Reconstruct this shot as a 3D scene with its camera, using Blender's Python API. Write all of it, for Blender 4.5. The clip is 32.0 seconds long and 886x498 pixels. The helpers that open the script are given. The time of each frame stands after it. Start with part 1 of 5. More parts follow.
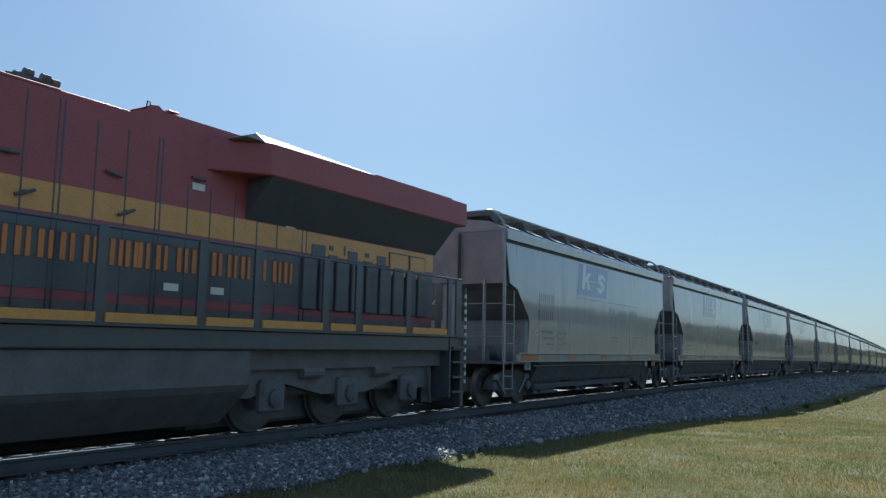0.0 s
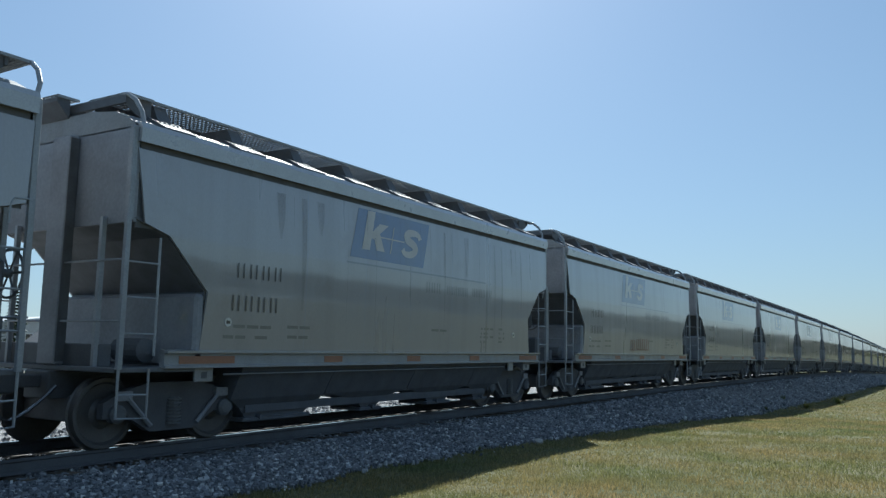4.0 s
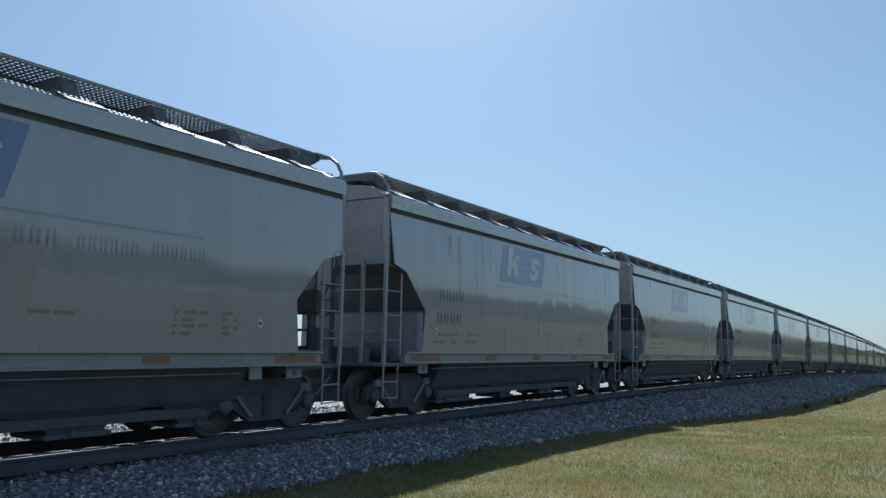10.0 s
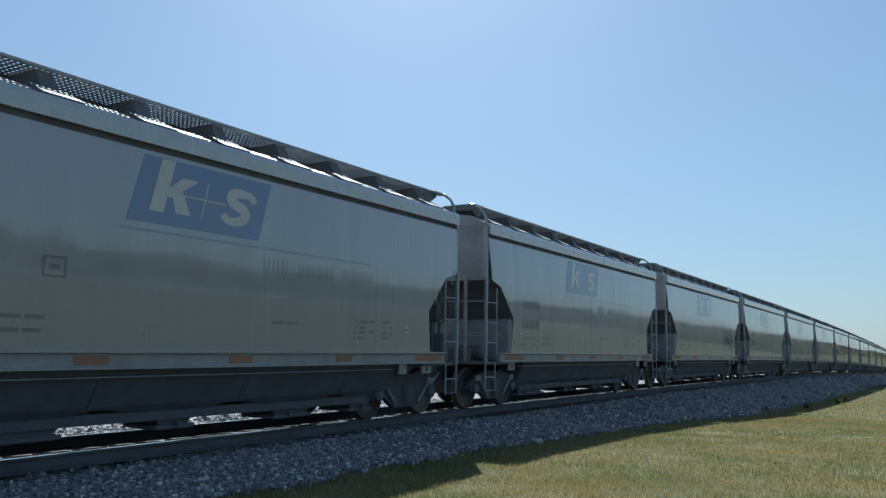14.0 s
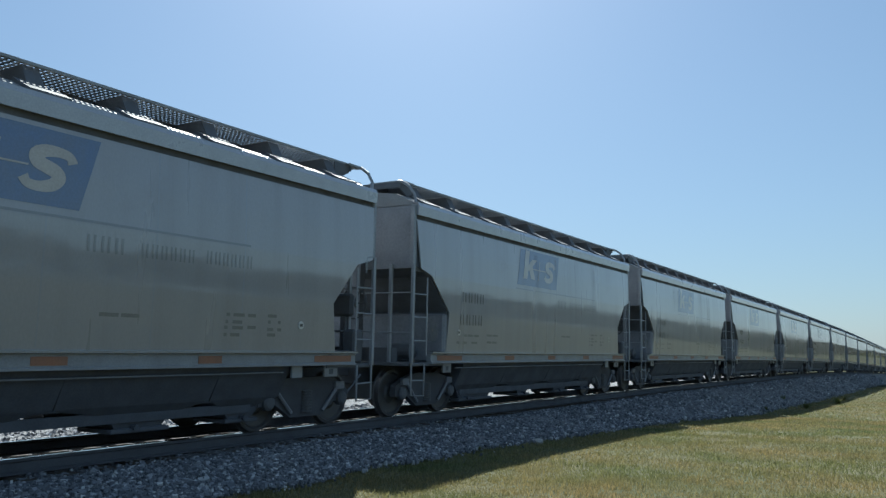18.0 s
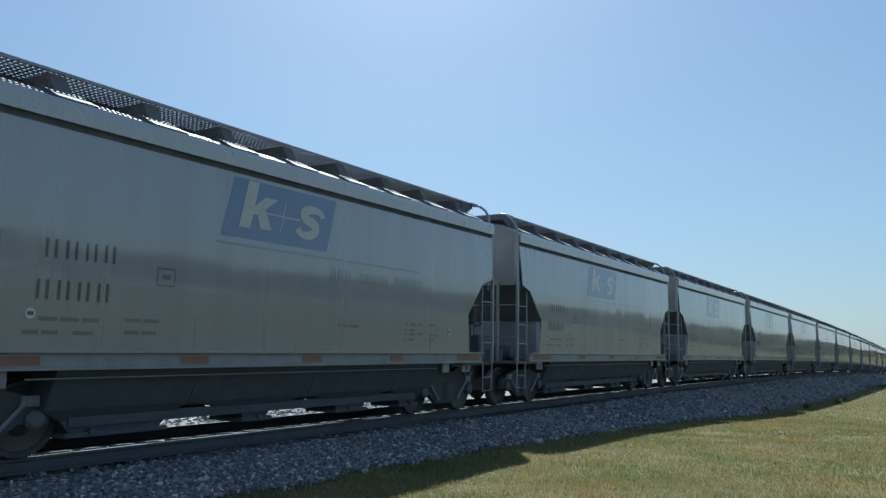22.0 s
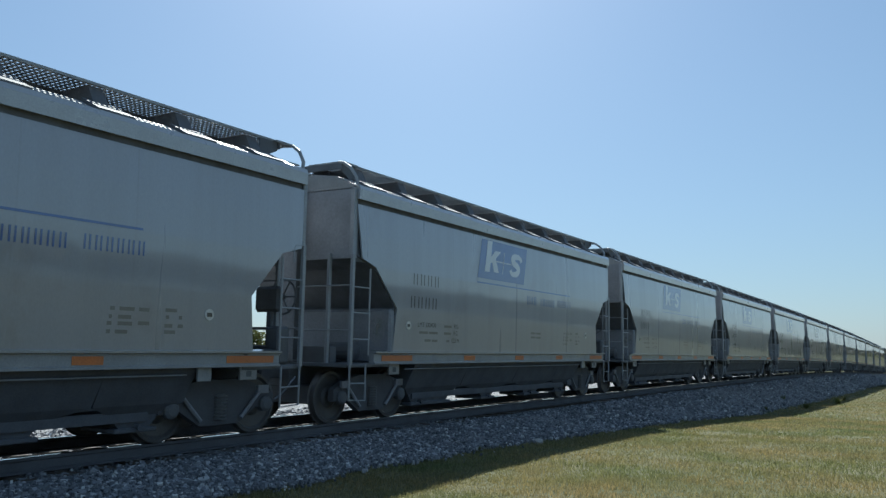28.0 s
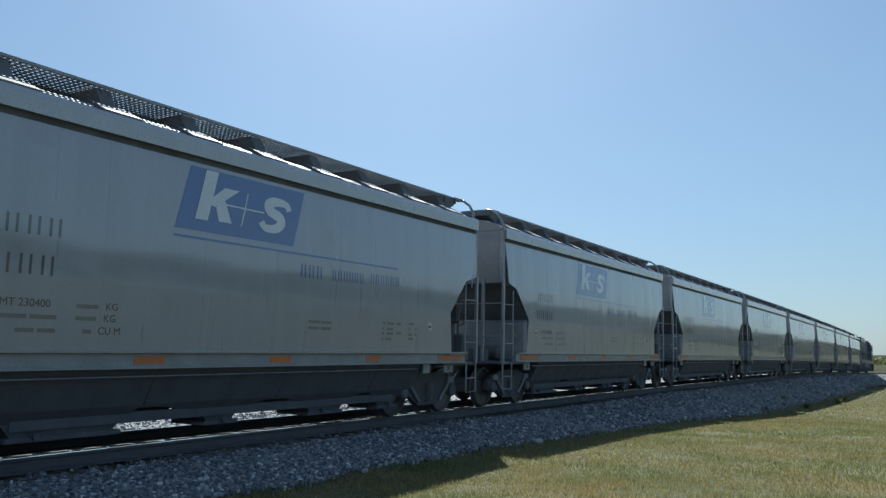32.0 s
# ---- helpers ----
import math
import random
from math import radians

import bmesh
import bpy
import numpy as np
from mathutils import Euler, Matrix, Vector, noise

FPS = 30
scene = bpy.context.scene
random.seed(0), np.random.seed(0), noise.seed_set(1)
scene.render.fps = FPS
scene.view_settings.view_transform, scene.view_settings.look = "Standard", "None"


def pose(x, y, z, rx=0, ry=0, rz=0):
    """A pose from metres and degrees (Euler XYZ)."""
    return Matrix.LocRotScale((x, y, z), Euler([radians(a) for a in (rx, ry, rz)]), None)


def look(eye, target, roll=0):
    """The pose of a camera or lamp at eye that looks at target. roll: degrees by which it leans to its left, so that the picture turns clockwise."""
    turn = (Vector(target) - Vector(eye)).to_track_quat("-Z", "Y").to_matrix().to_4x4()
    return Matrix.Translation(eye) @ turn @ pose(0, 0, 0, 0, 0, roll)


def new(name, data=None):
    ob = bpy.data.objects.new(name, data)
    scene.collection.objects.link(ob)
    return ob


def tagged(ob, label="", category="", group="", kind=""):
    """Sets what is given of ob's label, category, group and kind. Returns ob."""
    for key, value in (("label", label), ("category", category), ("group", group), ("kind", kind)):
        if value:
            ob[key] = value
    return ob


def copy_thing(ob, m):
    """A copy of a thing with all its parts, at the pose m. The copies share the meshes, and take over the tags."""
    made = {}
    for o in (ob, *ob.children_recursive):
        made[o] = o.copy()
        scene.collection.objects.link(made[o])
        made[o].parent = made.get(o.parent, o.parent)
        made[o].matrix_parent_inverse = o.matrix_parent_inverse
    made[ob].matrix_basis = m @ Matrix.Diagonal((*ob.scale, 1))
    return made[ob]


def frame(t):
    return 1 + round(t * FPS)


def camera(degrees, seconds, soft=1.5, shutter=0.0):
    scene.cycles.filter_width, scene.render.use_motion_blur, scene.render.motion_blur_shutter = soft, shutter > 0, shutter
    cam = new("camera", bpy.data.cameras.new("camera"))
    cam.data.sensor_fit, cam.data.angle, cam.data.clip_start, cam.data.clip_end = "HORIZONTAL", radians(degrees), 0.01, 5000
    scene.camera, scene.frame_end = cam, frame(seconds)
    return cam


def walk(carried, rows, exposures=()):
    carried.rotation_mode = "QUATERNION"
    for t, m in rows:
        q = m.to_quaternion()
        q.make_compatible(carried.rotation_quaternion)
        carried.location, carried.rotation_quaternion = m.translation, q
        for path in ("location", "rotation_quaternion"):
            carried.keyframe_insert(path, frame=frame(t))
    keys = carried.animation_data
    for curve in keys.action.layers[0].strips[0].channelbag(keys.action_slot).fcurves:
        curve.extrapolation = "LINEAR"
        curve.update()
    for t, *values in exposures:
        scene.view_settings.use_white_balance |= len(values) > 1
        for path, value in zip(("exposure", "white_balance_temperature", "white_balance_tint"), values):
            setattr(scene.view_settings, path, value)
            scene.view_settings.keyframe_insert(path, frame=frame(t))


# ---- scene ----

# ---- camera, standing still beside the track ----
EYE = pose(9.985, 0.0, 1.217, 97.39, 0.0, 31.73)
cam = camera(58.0, 32.0, soft=1.4)
walk(cam, [(0.0, EYE), (32.0, EYE)], [(0.0, 1.05, 5850, 3), (32.0, 1.05, 5850, 3)])

# ---- light: high sun beyond the train, clear sky ----
SUN_TO = Vector((-3.3, 4.9, 5.11)).normalized()
world = bpy.data.worlds.new("sky")
scene.world = world
world.use_nodes = True
wn = world.node_tree
sky = wn.nodes.new("ShaderNodeTexSky")
sky.sky_type = "NISHITA"
sky.sun_disc = False
sky.sun_elevation = math.asin(SUN_TO.z)
sky.sun_rotation = math.atan2(SUN_TO.x, SUN_TO.y)
sky.dust_density = 0.45
sky.air_density = 0.9
sky.ozone_density = 3.5
# pale haze over the whole dome, thicker towards the horizon
haze = wn.nodes.new("ShaderNodeMix")
haze.data_type = "RGBA"
height = wn.nodes.new("ShaderNodeTexCoord")
split = wn.nodes.new("ShaderNodeSeparateXYZ")
depth = wn.nodes.new("ShaderNodeValToRGB")
depth.color_ramp.elements[0].position, depth.color_ramp.elements[0].color = 0.0, (0.74, 0.74, 0.74, 1)
depth.color_ramp.elements[1].position, depth.color_ramp.elements[1].color = 0.42, (0.40, 0.40, 0.40, 1)
depth.color_ramp.elements.new(0.17).color = (0.57, 0.57, 0.57, 1)
wn.links.new(height.outputs["Generated"], split.inputs[0])
wn.links.new(split.outputs["Z"], depth.inputs[0])
wn.links.new(depth.outputs[0], haze.inputs[0])
haze.inputs[7].default_value = (2.25, 3.02, 3.50, 1.0)
wn.links.new(sky.outputs[0], haze.inputs[6])
wn.links.new(haze.outputs[2], wn.nodes["Background"].inputs[0])
wn.nodes["Background"].inputs[1].default_value = 0.063
sun = new("sun", bpy.data.lights.new("sun", "SUN"))
sun.data.energy, sun.data.angle, sun.data.color = 4.2, radians(0.53), (1.0, 0.95, 0.86)
sun.matrix_world = look((0, 0, 0), tuple(-SUN_TO))

# ---- materials ----


def mat(name, base, rough=0.6, metal=0.0, spec=0.5, coat=0.0):
    m = bpy.data.materials.new(name)
    m.use_nodes = True
    b = m.node_tree.nodes["Principled BSDF"]
    b.inputs["Base Color"].default_value = (*base, 1)
    b.inputs["Roughness"].default_value = rough
    b.inputs["Metallic"].default_value = metal
    b.inputs["Specular IOR Level"].default_value = spec
    b.inputs["Coat Weight"].default_value = coat
    b.inputs["Coat Roughness"].default_value = 0.06
    return m


def node(m, kind, **inputs):
    n = m.node_tree.nodes.new(kind)
    for k, v in inputs.items():
        n.inputs[k.replace("_", " ")].default_value = v
    return n


def link(m, a, b):
    m.node_tree.links.new(a, b)


def ramp(m, fac, stops):
    r = m.node_tree.nodes.new("ShaderNodeValToRGB")
    el = r.color_ramp.elements
    el[0].position, el[0].color = stops[0][0], (*stops[0][1], 1)
    el[1].position, el[1].color = stops[-1][0], (*stops[-1][1], 1)
    for pos, col in stops[1:-1]:
        e = el.new(pos)
        e.color = (*col, 1)
    link(m, fac, r.inputs[0])
    return r.outputs[0]


def coords(m, scale=(1, 1, 1), kind="Object", shift=False):
    """Texture coordinates, scaled; with shift, moved by each object's own random number."""
    tc = node(m, "ShaderNodeTexCoord")
    mp = node(m, "ShaderNodeMapping")
    mp.inputs["Scale"].default_value = scale
    link(m, tc.outputs[kind], mp.inputs["Vector"])
    if shift:
        info = node(m, "ShaderNodeObjectInfo")
        mul = node(m, "ShaderNodeMath")
        mul.operation = "MULTIPLY"
        mul.inputs[1].default_value = 57.0
        link(m, info.outputs["Random"], mul.inputs[0])
        link(m, mul.outputs[0], mp.inputs["Location"])
    return mp.outputs[0]


def noise_tex(m, vec, scale, detail=4.0, rough=0.55):
    n = node(m, "ShaderNodeTexNoise", Scale=scale, Detail=detail, Roughness=rough)
    link(m, vec, n.inputs["Vector"])
    return n.outputs["Fac"]


def mix(m, fac, a, b, mode="MIX"):
    n = m.node_tree.nodes.new("ShaderNodeMix")
    n.data_type, n.blend_type = "RGBA", mode
    for sock, v in ((0, fac), (6, a), (7, b)):
        if isinstance(v, (int, float)):
            n.inputs[sock].default_value = v
        elif isinstance(v, tuple):
            n.inputs[sock].default_value = (*v, 1)
        else:
            link(m, v, n.inputs[sock])
    return n.outputs[2]


def bump(m, height, strength, distance=0.02):
    n = node(m, "ShaderNodeBump", Strength=strength, Distance=distance)
    link(m, height, n.inputs["Height"])
    link(m, n.outputs[0], m.node_tree.nodes["Principled BSDF"].inputs["Normal"])
    return n


def worn(name, base, dirt, rough=0.5, metal=0.0, amount=0.5, scale=3.0, coat=0.0, grain=0.15):
    """Painted or bare surface with stains at two scales and a fine relief."""
    m = mat(name, base, rough, metal, coat=coat)
    b = m.node_tree.nodes["Principled BSDF"]
    v = coords(m, shift=True)
    big = noise_tex(m, v, scale, 5)
    fine = noise_tex(m, v, scale * 14, 3)
    f = ramp(m, big, [(0.35, (0, 0, 0)), (0.75, (amount,) * 3)])
    c = mix(m, f, base, dirt)
    f2 = ramp(m, fine, [(0.3, (0.85,) * 3), (0.8, (1.08,) * 3)])
    c = mix(m, 1.0, c, f2, "MULTIPLY")
    link(m, c, b.inputs["Base Color"])
    r = ramp(m, big, [(0.3, (rough * 0.85,) * 3), (0.8, (min(1, rough * 1.3),) * 3)])
    link(m, r, b.inputs["Roughness"])
    if grain:
        bump(m, fine, grain, 0.01)
    return m


def side_paint(name, base, dirt, rust):
    """Grey car-side paint: gloss coat, rain streaks, slight panel waves."""
    m = mat(name, base, 0.3, coat=1.0)
    m.node_tree.nodes["Principled BSDF"].inputs["Coat IOR"].default_value = 1.9
    m.node_tree.nodes["Principled BSDF"].inputs["Specular IOR Level"].default_value = 0.9
    b = m.node_tree.nodes["Principled BSDF"]
    b.inputs["Coat Roughness"].default_value = 0.05
    streak = noise_tex(m, coords(m, (1, 2.6, 0.18), shift=True), 1.0, 4)
    blot = noise_tex(m, coords(m, (1, 1, 1), shift=True), 0.9, 5)
    fine = noise_tex(m, coords(m, (1, 1, 0.5)), 40.0, 2)
    c = mix(m, ramp(m, streak, [(0.45, (0,) * 3), (0.75, (0.5,) * 3)]), base, dirt)
    c = mix(m, ramp(m, blot, [(0.62, (0,) * 3), (0.78, (0.35,) * 3)]), c, rust)
    c = mix(m, 1.0, c, ramp(m, fine, [(0.2, (0.93,) * 3), (0.8, (1.05,) * 3)]), "MULTIPLY")
    link(m, c, b.inputs["Base Color"])
    rr = ramp(m, streak, [(0.3, (0.25,) * 3), (0.8, (0.45,) * 3)])
    link(m, rr, b.inputs["Roughness"])
    wave = noise_tex(m, coords(m, (1, 1.1, 0.16), shift=True), 1.0, 1)
    rib = node(m, "ShaderNodeTexWave", Scale=0.36, Distortion=1.6, Detail=1.0)
    rib.bands_direction = "Y"
    link(m, coords(m, (1, 1, 0.12), shift=True), rib.inputs["Vector"])
    n = bump(m, mix(m, 0.35, wave, rib.outputs["Fac"]), 0.2, 0.02)
    link(m, n.outputs[0], b.inputs["Coat Normal"])
    return m


SIDE = side_paint("grey_side_paint", (0.29, 0.30, 0.335), (0.235, 0.238, 0.252), (0.13, 0.105, 0.085))
OLD_SIDE = side_paint("weathered_grey_side_paint", (0.285, 0.278, 0.285), (0.215, 0.205, 0.20), (0.15, 0.12, 0.10))
SEAM = side_paint("grey_weld_paint", (0.272, 0.279, 0.305), (0.215, 0.217, 0.228), (0.12, 0.10, 0.085))
FRAME = worn("grey_frame_paint", (0.32, 0.34, 0.37), (0.21, 0.22, 0.232), 0.4, amount=0.6, coat=0.4)
# Darker end paint: shade of the car-end recess is put into the colour.
END = worn("shade_toned_end_paint", (0.15, 0.16, 0.18), (0.10, 0.104, 0.11), 0.5, amount=0.7)
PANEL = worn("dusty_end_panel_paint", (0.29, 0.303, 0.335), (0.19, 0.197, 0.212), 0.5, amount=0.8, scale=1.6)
ROOF = worn("grey_roof_paint", (0.30, 0.305, 0.31), (0.21, 0.21, 0.21), 0.4, amount=0.6)
GRATE = worn("galvanised_grating", (0.34, 0.345, 0.35), (0.22, 0.22, 0.22), 0.5, 0.4)
RAILSTEEL = worn("bright_rail_head", (0.80, 0.80, 0.79), (0.66, 0.62, 0.58), 0.09, 1.0, 0.4, grain=0.02)
RUSTY = worn("rusty_steel", (0.11, 0.114, 0.126), (0.085, 0.085, 0.09), 0.8)
DARK = worn("dark_grimy_steel", (0.135, 0.142, 0.155), (0.10, 0.10, 0.105), 0.65)
SOOT = worn("dusty_underframe_paint", (0.115, 0.125, 0.148), (0.085, 0.09, 0.10), 0.75)
# Dark tone for eave recess and post flank: shade put into the colour.
SHADE_GREY = worn("shade_grey_steel", (0.12, 0.122, 0.13), (0.075, 0.073, 0.072), 0.7, amount=0.8)
WHEEL = worn("wheel_steel", (0.13, 0.128, 0.13), (0.09, 0.085, 0.083), 0.5, 0.3)


def dust_material():
    """A thin film of pale mineral dust, thinning out from its middle."""
    m = mat("pale_mineral_dust", (0.52, 0.50, 0.46), 0.95, spec=0.1)
    b = m.node_tree.nodes["Principled BSDF"]
    tc = node(m, "ShaderNodeTexCoord")
    ball = node(m, "ShaderNodeVectorMath")
    ball.operation = "DISTANCE"
    ball.inputs[1].default_value = (0.5, 0.5, 0.5)
    flat = node(m, "ShaderNodeVectorMath")
    flat.operation = "MULTIPLY_ADD"
    flat.inputs[1].default_value, flat.inputs[2].default_value = (1, 0, 1), (0, 0.5, 0)
    link(m, tc.outputs["Generated"], flat.inputs[0])
    link(m, flat.outputs[0], ball.inputs[0])
    veil = ramp(m, ball.outputs["Value"], [(0.0, (0.75,) * 3), (0.18, (0.42,) * 3), (0.46, (0,) * 3)])
    cloud = ramp(m, noise_tex(m, coords(m, shift=True), 7.0, 3), [(0.3, (0.25,) * 3), (0.7, (1,) * 3)])
    link(m, mix(m, 1.0, veil, cloud, "MULTIPLY"), b.inputs["Alpha"])
    return m


DUST = dust_material()


def glossy(m):
    """The same hard clear gloss that the car sides have."""
    b = m.node_tree.nodes["Principled BSDF"]
    b.inputs["Coat Weight"].default_value = 1.0
    b.inputs["Coat Roughness"].default_value = 0.06
    b.inputs["Coat IOR"].default_value = 1.9
    return m


BLUE = worn("blue_panel_paint", (0.035, 0.10, 0.33), (0.05, 0.08, 0.17), 0.35, amount=0.4, coat=0.5)
WHITE = worn("white_paint", (0.78, 0.78, 0.76), (0.5, 0.47, 0.42), 0.35, amount=0.35, coat=0.4)
BLACK = worn("black_stencil_paint", (0.05, 0.05, 0.055), (0.11, 0.11, 0.11), 0.5, amount=0.5)
ORANGE = worn("orange_reflective_tape", (0.62, 0.20, 0.06), (0.36, 0.16, 0.08), 0.4, amount=0.5)
for m in (BLUE, BLACK):
    glossy(m)
LOGO = glossy(worn("white_marking_paint", (0.70, 0.70, 0.69), (0.5, 0.48, 0.45), 0.35, amount=0.35, grain=0.02))
OLD_LOGO = glossy(worn("yellowed_marking_paint", (0.50, 0.44, 0.36), (0.36, 0.31, 0.25), 0.4, amount=0.6, grain=0.02))
OLD_BLUE = glossy(worn("faded_blue_panel_paint", (0.07, 0.125, 0.26), (0.10, 0.13, 0.19), 0.4, amount=0.7, grain=0.02))
OLD_NAME = glossy(worn("bleached_lettering_paint", (0.20, 0.20, 0.205), (0.23, 0.235, 0.25), 0.4, amount=0.6, grain=0.02))
OLD_ORANGE = worn("dull_orange_tape", (0.36, 0.17, 0.10), (0.24, 0.15, 0.11), 0.5, amount=0.6)
SMALL_PRINT = glossy(worn("faded_small_print_paint", (0.15, 0.15, 0.155), (0.21, 0.21, 0.215), 0.4, amount=0.7, grain=0.02))
BLUE_SPRAY = glossy(worn("dark_blue_spray_paint", (0.018, 0.035, 0.13), (0.035, 0.055, 0.13), 0.4, amount=0.5, grain=0.02))
RED_SPRAY = glossy(worn("dark_red_spray_paint", (0.22, 0.035, 0.045), (0.14, 0.05, 0.05), 0.4, amount=0.5, grain=0.02))
FLANGE = glossy(worn("washed_grey_flange_paint", (0.30, 0.31, 0.32), (0.2, 0.2, 0.2), 0.35, amount=0.4, grain=0.02))
EAVE = glossy(worn("washed_roof_edge_paint", (0.36, 0.37, 0.40), (0.26, 0.265, 0.28), 0.3, amount=0.5, grain=0.03))
EAVE.node_tree.nodes["Principled BSDF"].inputs["Specular IOR Level"].default_value = 0.9
TIE = worn("weathered_tie_wood", (0.10, 0.08, 0.06), (0.05, 0.042, 0.035), 0.85)
LRED = worn("locomotive_red_paint", (0.38, 0.085, 0.105), (0.28, 0.10, 0.115), 0.5, amount=0.5, coat=0.15)
LYEL = worn("locomotive_yellow_paint", (0.76, 0.37, 0.10), (0.42, 0.25, 0.09), 0.4, amount=0.45, coat=0.3, grain=0.03)
LORANGE = worn("locomotive_orange_lettering", (0.72, 0.26, 0.09), (0.5, 0.2, 0.09), 0.45, grain=0.03)
LBLK = worn("locomotive_black_paint", (0.082, 0.094, 0.118), (0.135, 0.135, 0.14), 0.4, amount=0.6, coat=0.3)
LKICK = worn("dusty_walkway_riser_paint", (0.20, 0.165, 0.15), (0.13, 0.115, 0.11), 0.7, amount=0.7)
LGRY = worn("locomotive_underframe_grime", (0.18, 0.18, 0.192), (0.12, 0.118, 0.12), 0.75, amount=0.6)
GLASS = mat("dark_window_glass", (0.02, 0.025, 0.03), 0.05)


def stone_material():
    m = mat("ballast_stone", (0.2, 0.2, 0.2), 0.8)
    b = m.node_tree.nodes["Principled BSDF"]
    g = node(m, "ShaderNodeNewGeometry")
    c = ramp(m, g.outputs["Random Per Island"], [(0.0, (0.10, 0.106, 0.12)), (0.5, (0.19, 0.20, 0.222)), (0.8, (0.30, 0.31, 0.335)), (0.96, (0.48, 0.485, 0.49)), (1.0, (0.70, 0.69, 0.67))])
    fine = noise_tex(m, coords(m), 60.0, 3)
    c = mix(m, 1.0, c, ramp(m, fine, [(0.25, (0.7,) * 3), (0.8, (1.15,) * 3)]), "MULTIPLY")
    link(m, c, b.inputs["Base Color"])
    bump(m, fine, 0.4, 0.01)
    return m


def ballast_material():
    """Packed gravel under the loose stones."""
    m = mat("ballast_bed", (0.16, 0.155, 0.15), 0.9)
    b = m.node_tree.nodes["Principled BSDF"]
    vor = node(m, "ShaderNodeTexVoronoi", Scale=22.0)
    link(m, coords(m), vor.inputs["Vector"])
    c = ramp(m, vor.outputs["Color"], [(0.1, (0.09, 0.094, 0.104)), (0.6, (0.19, 0.195, 0.208)), (0.95, (0.38, 0.38, 0.38))])
    patch = noise_tex(m, coords(m), 0.6, 4)
    c = mix(m, 1.0, c, ramp(m, patch, [(0.3, (0.75,) * 3), (0.75, (1.15, 1.12, 1.08))]), "MULTIPLY")
    link(m, c, b.inputs["Base Color"])
    bump(m, vor.outputs["Distance"], 0.9, 0.05)
    return m


def soil_material():
    """Lawn ground between the blades, and the far fields."""
    m = mat("lawn_ground", (0.10, 0.11, 0.04), 0.95, spec=0.2)
    b = m.node_tree.nodes["Principled BSDF"]
    a = noise_tex(m, coords(m), 0.35, 5)
    f = noise_tex(m, coords(m), 9.0, 5)
    c = ramp(m, a, [(0.3, (0.08, 0.095, 0.042)), (0.5, (0.12, 0.12, 0.062)), (0.72, (0.165, 0.15, 0.088))])
    c = mix(m, 1.0, c, ramp(m, f, [(0.25, (0.55,) * 3), (0.75, (1.2,) * 3)]), "MULTIPLY")
    link(m, c, b.inputs["Base Color"])
    bump(m, f, 0.7, 0.05)
    return m


def field_material():
    """Rough unmown pasture behind the verge and over the far fields."""
    m = mat("rough_pasture", (0.08, 0.085, 0.035), 1.0, spec=0.0)
    b = m.node_tree.nodes["Principled BSDF"]
    a = noise_tex(m, coords(m), 0.06, 5)
    f = noise_tex(m, coords(m, (1, 1, 1)), 2.2, 6)
    c = ramp(m, a, [(0.3, (0.063, 0.067, 0.046)), (0.55, (0.083, 0.085, 0.059)), (0.75, (0.11, 0.106, 0.075))])
    c = mix(m, 1.0, c, ramp(m, f, [(0.25, (0.6,) * 3), (0.75, (1.2,) * 3)]), "MULTIPLY")
    link(m, c, b.inputs["Base Color"])
    bump(m, f, 0.8, 0.2)
    return m


def leaf_material(name, dark, light, trans=0.35):
    m = mat(name, dark, 0.55, spec=0.3)
    nt = m.node_tree
    b = nt.nodes["Principled BSDF"]
    g = node(m, "ShaderNodeNewGeometry")
    patch = noise_tex(m, coords(m), 0.5, 3)
    c = ramp(m, g.outputs["Random Per Island"], [(0.0, dark), (0.6, light), (1.0, tuple(min(1, v * 1.45) for v in light))])
    c = mix(m, 1.0, c, ramp(m, patch, [(0.3, (0.68, 0.86, 0.66)), (0.7, (1.32, 1.12, 1.02))]), "MULTIPLY")
    link(m, c, b.inputs["Base Color"])
    t = nt.nodes.new("ShaderNodeBsdfTranslucent")
    link(m, c, t.inputs["Color"])
    mx = nt.nodes.new("ShaderNodeMixShader")
    mx.inputs[0].default_value = trans
    link(m, b.outputs[0], mx.inputs[1])
    link(m, t.outputs[0], mx.inputs[2])
    link(m, mx.outputs[0], nt.nodes["Material Output"].inputs["Surface"])
    return m


STONE = stone_material()
BED = ballast_material()
SOIL = soil_material()
FIELD = field_material()
BLADE = leaf_material("grass_blades", (0.098, 0.105, 0.042), (0.24, 0.212, 0.108), 0.42)
BLADE.node_tree.nodes["Principled BSDF"].inputs["Roughness"].default_value = 0.36
BLADE.node_tree.nodes["Principled BSDF"].inputs["Specular IOR Level"].default_value = 0.6
NEEDLE = leaf_material("conifer_needles", (0.015, 0.032, 0.014), (0.035, 0.06, 0.025), 0.15)
LEAF = leaf_material("tree_leaves", (0.055, 0.07, 0.022), (0.12, 0.125, 0.04), 0.3)
SCRUB = leaf_material("scrub_leaves", (0.045, 0.046, 0.032), (0.086, 0.082, 0.054), 0.12)
# The weeds' backlit darkness is part of this colour.
REED = leaf_material("rank_weeds", (0.028, 0.035, 0.014), (0.06, 0.06, 0.025), 0.12)
BARK = worn("bark", (0.09, 0.07, 0.05), (0.04, 0.032, 0.025), 0.9)

# ---- shape helpers ----


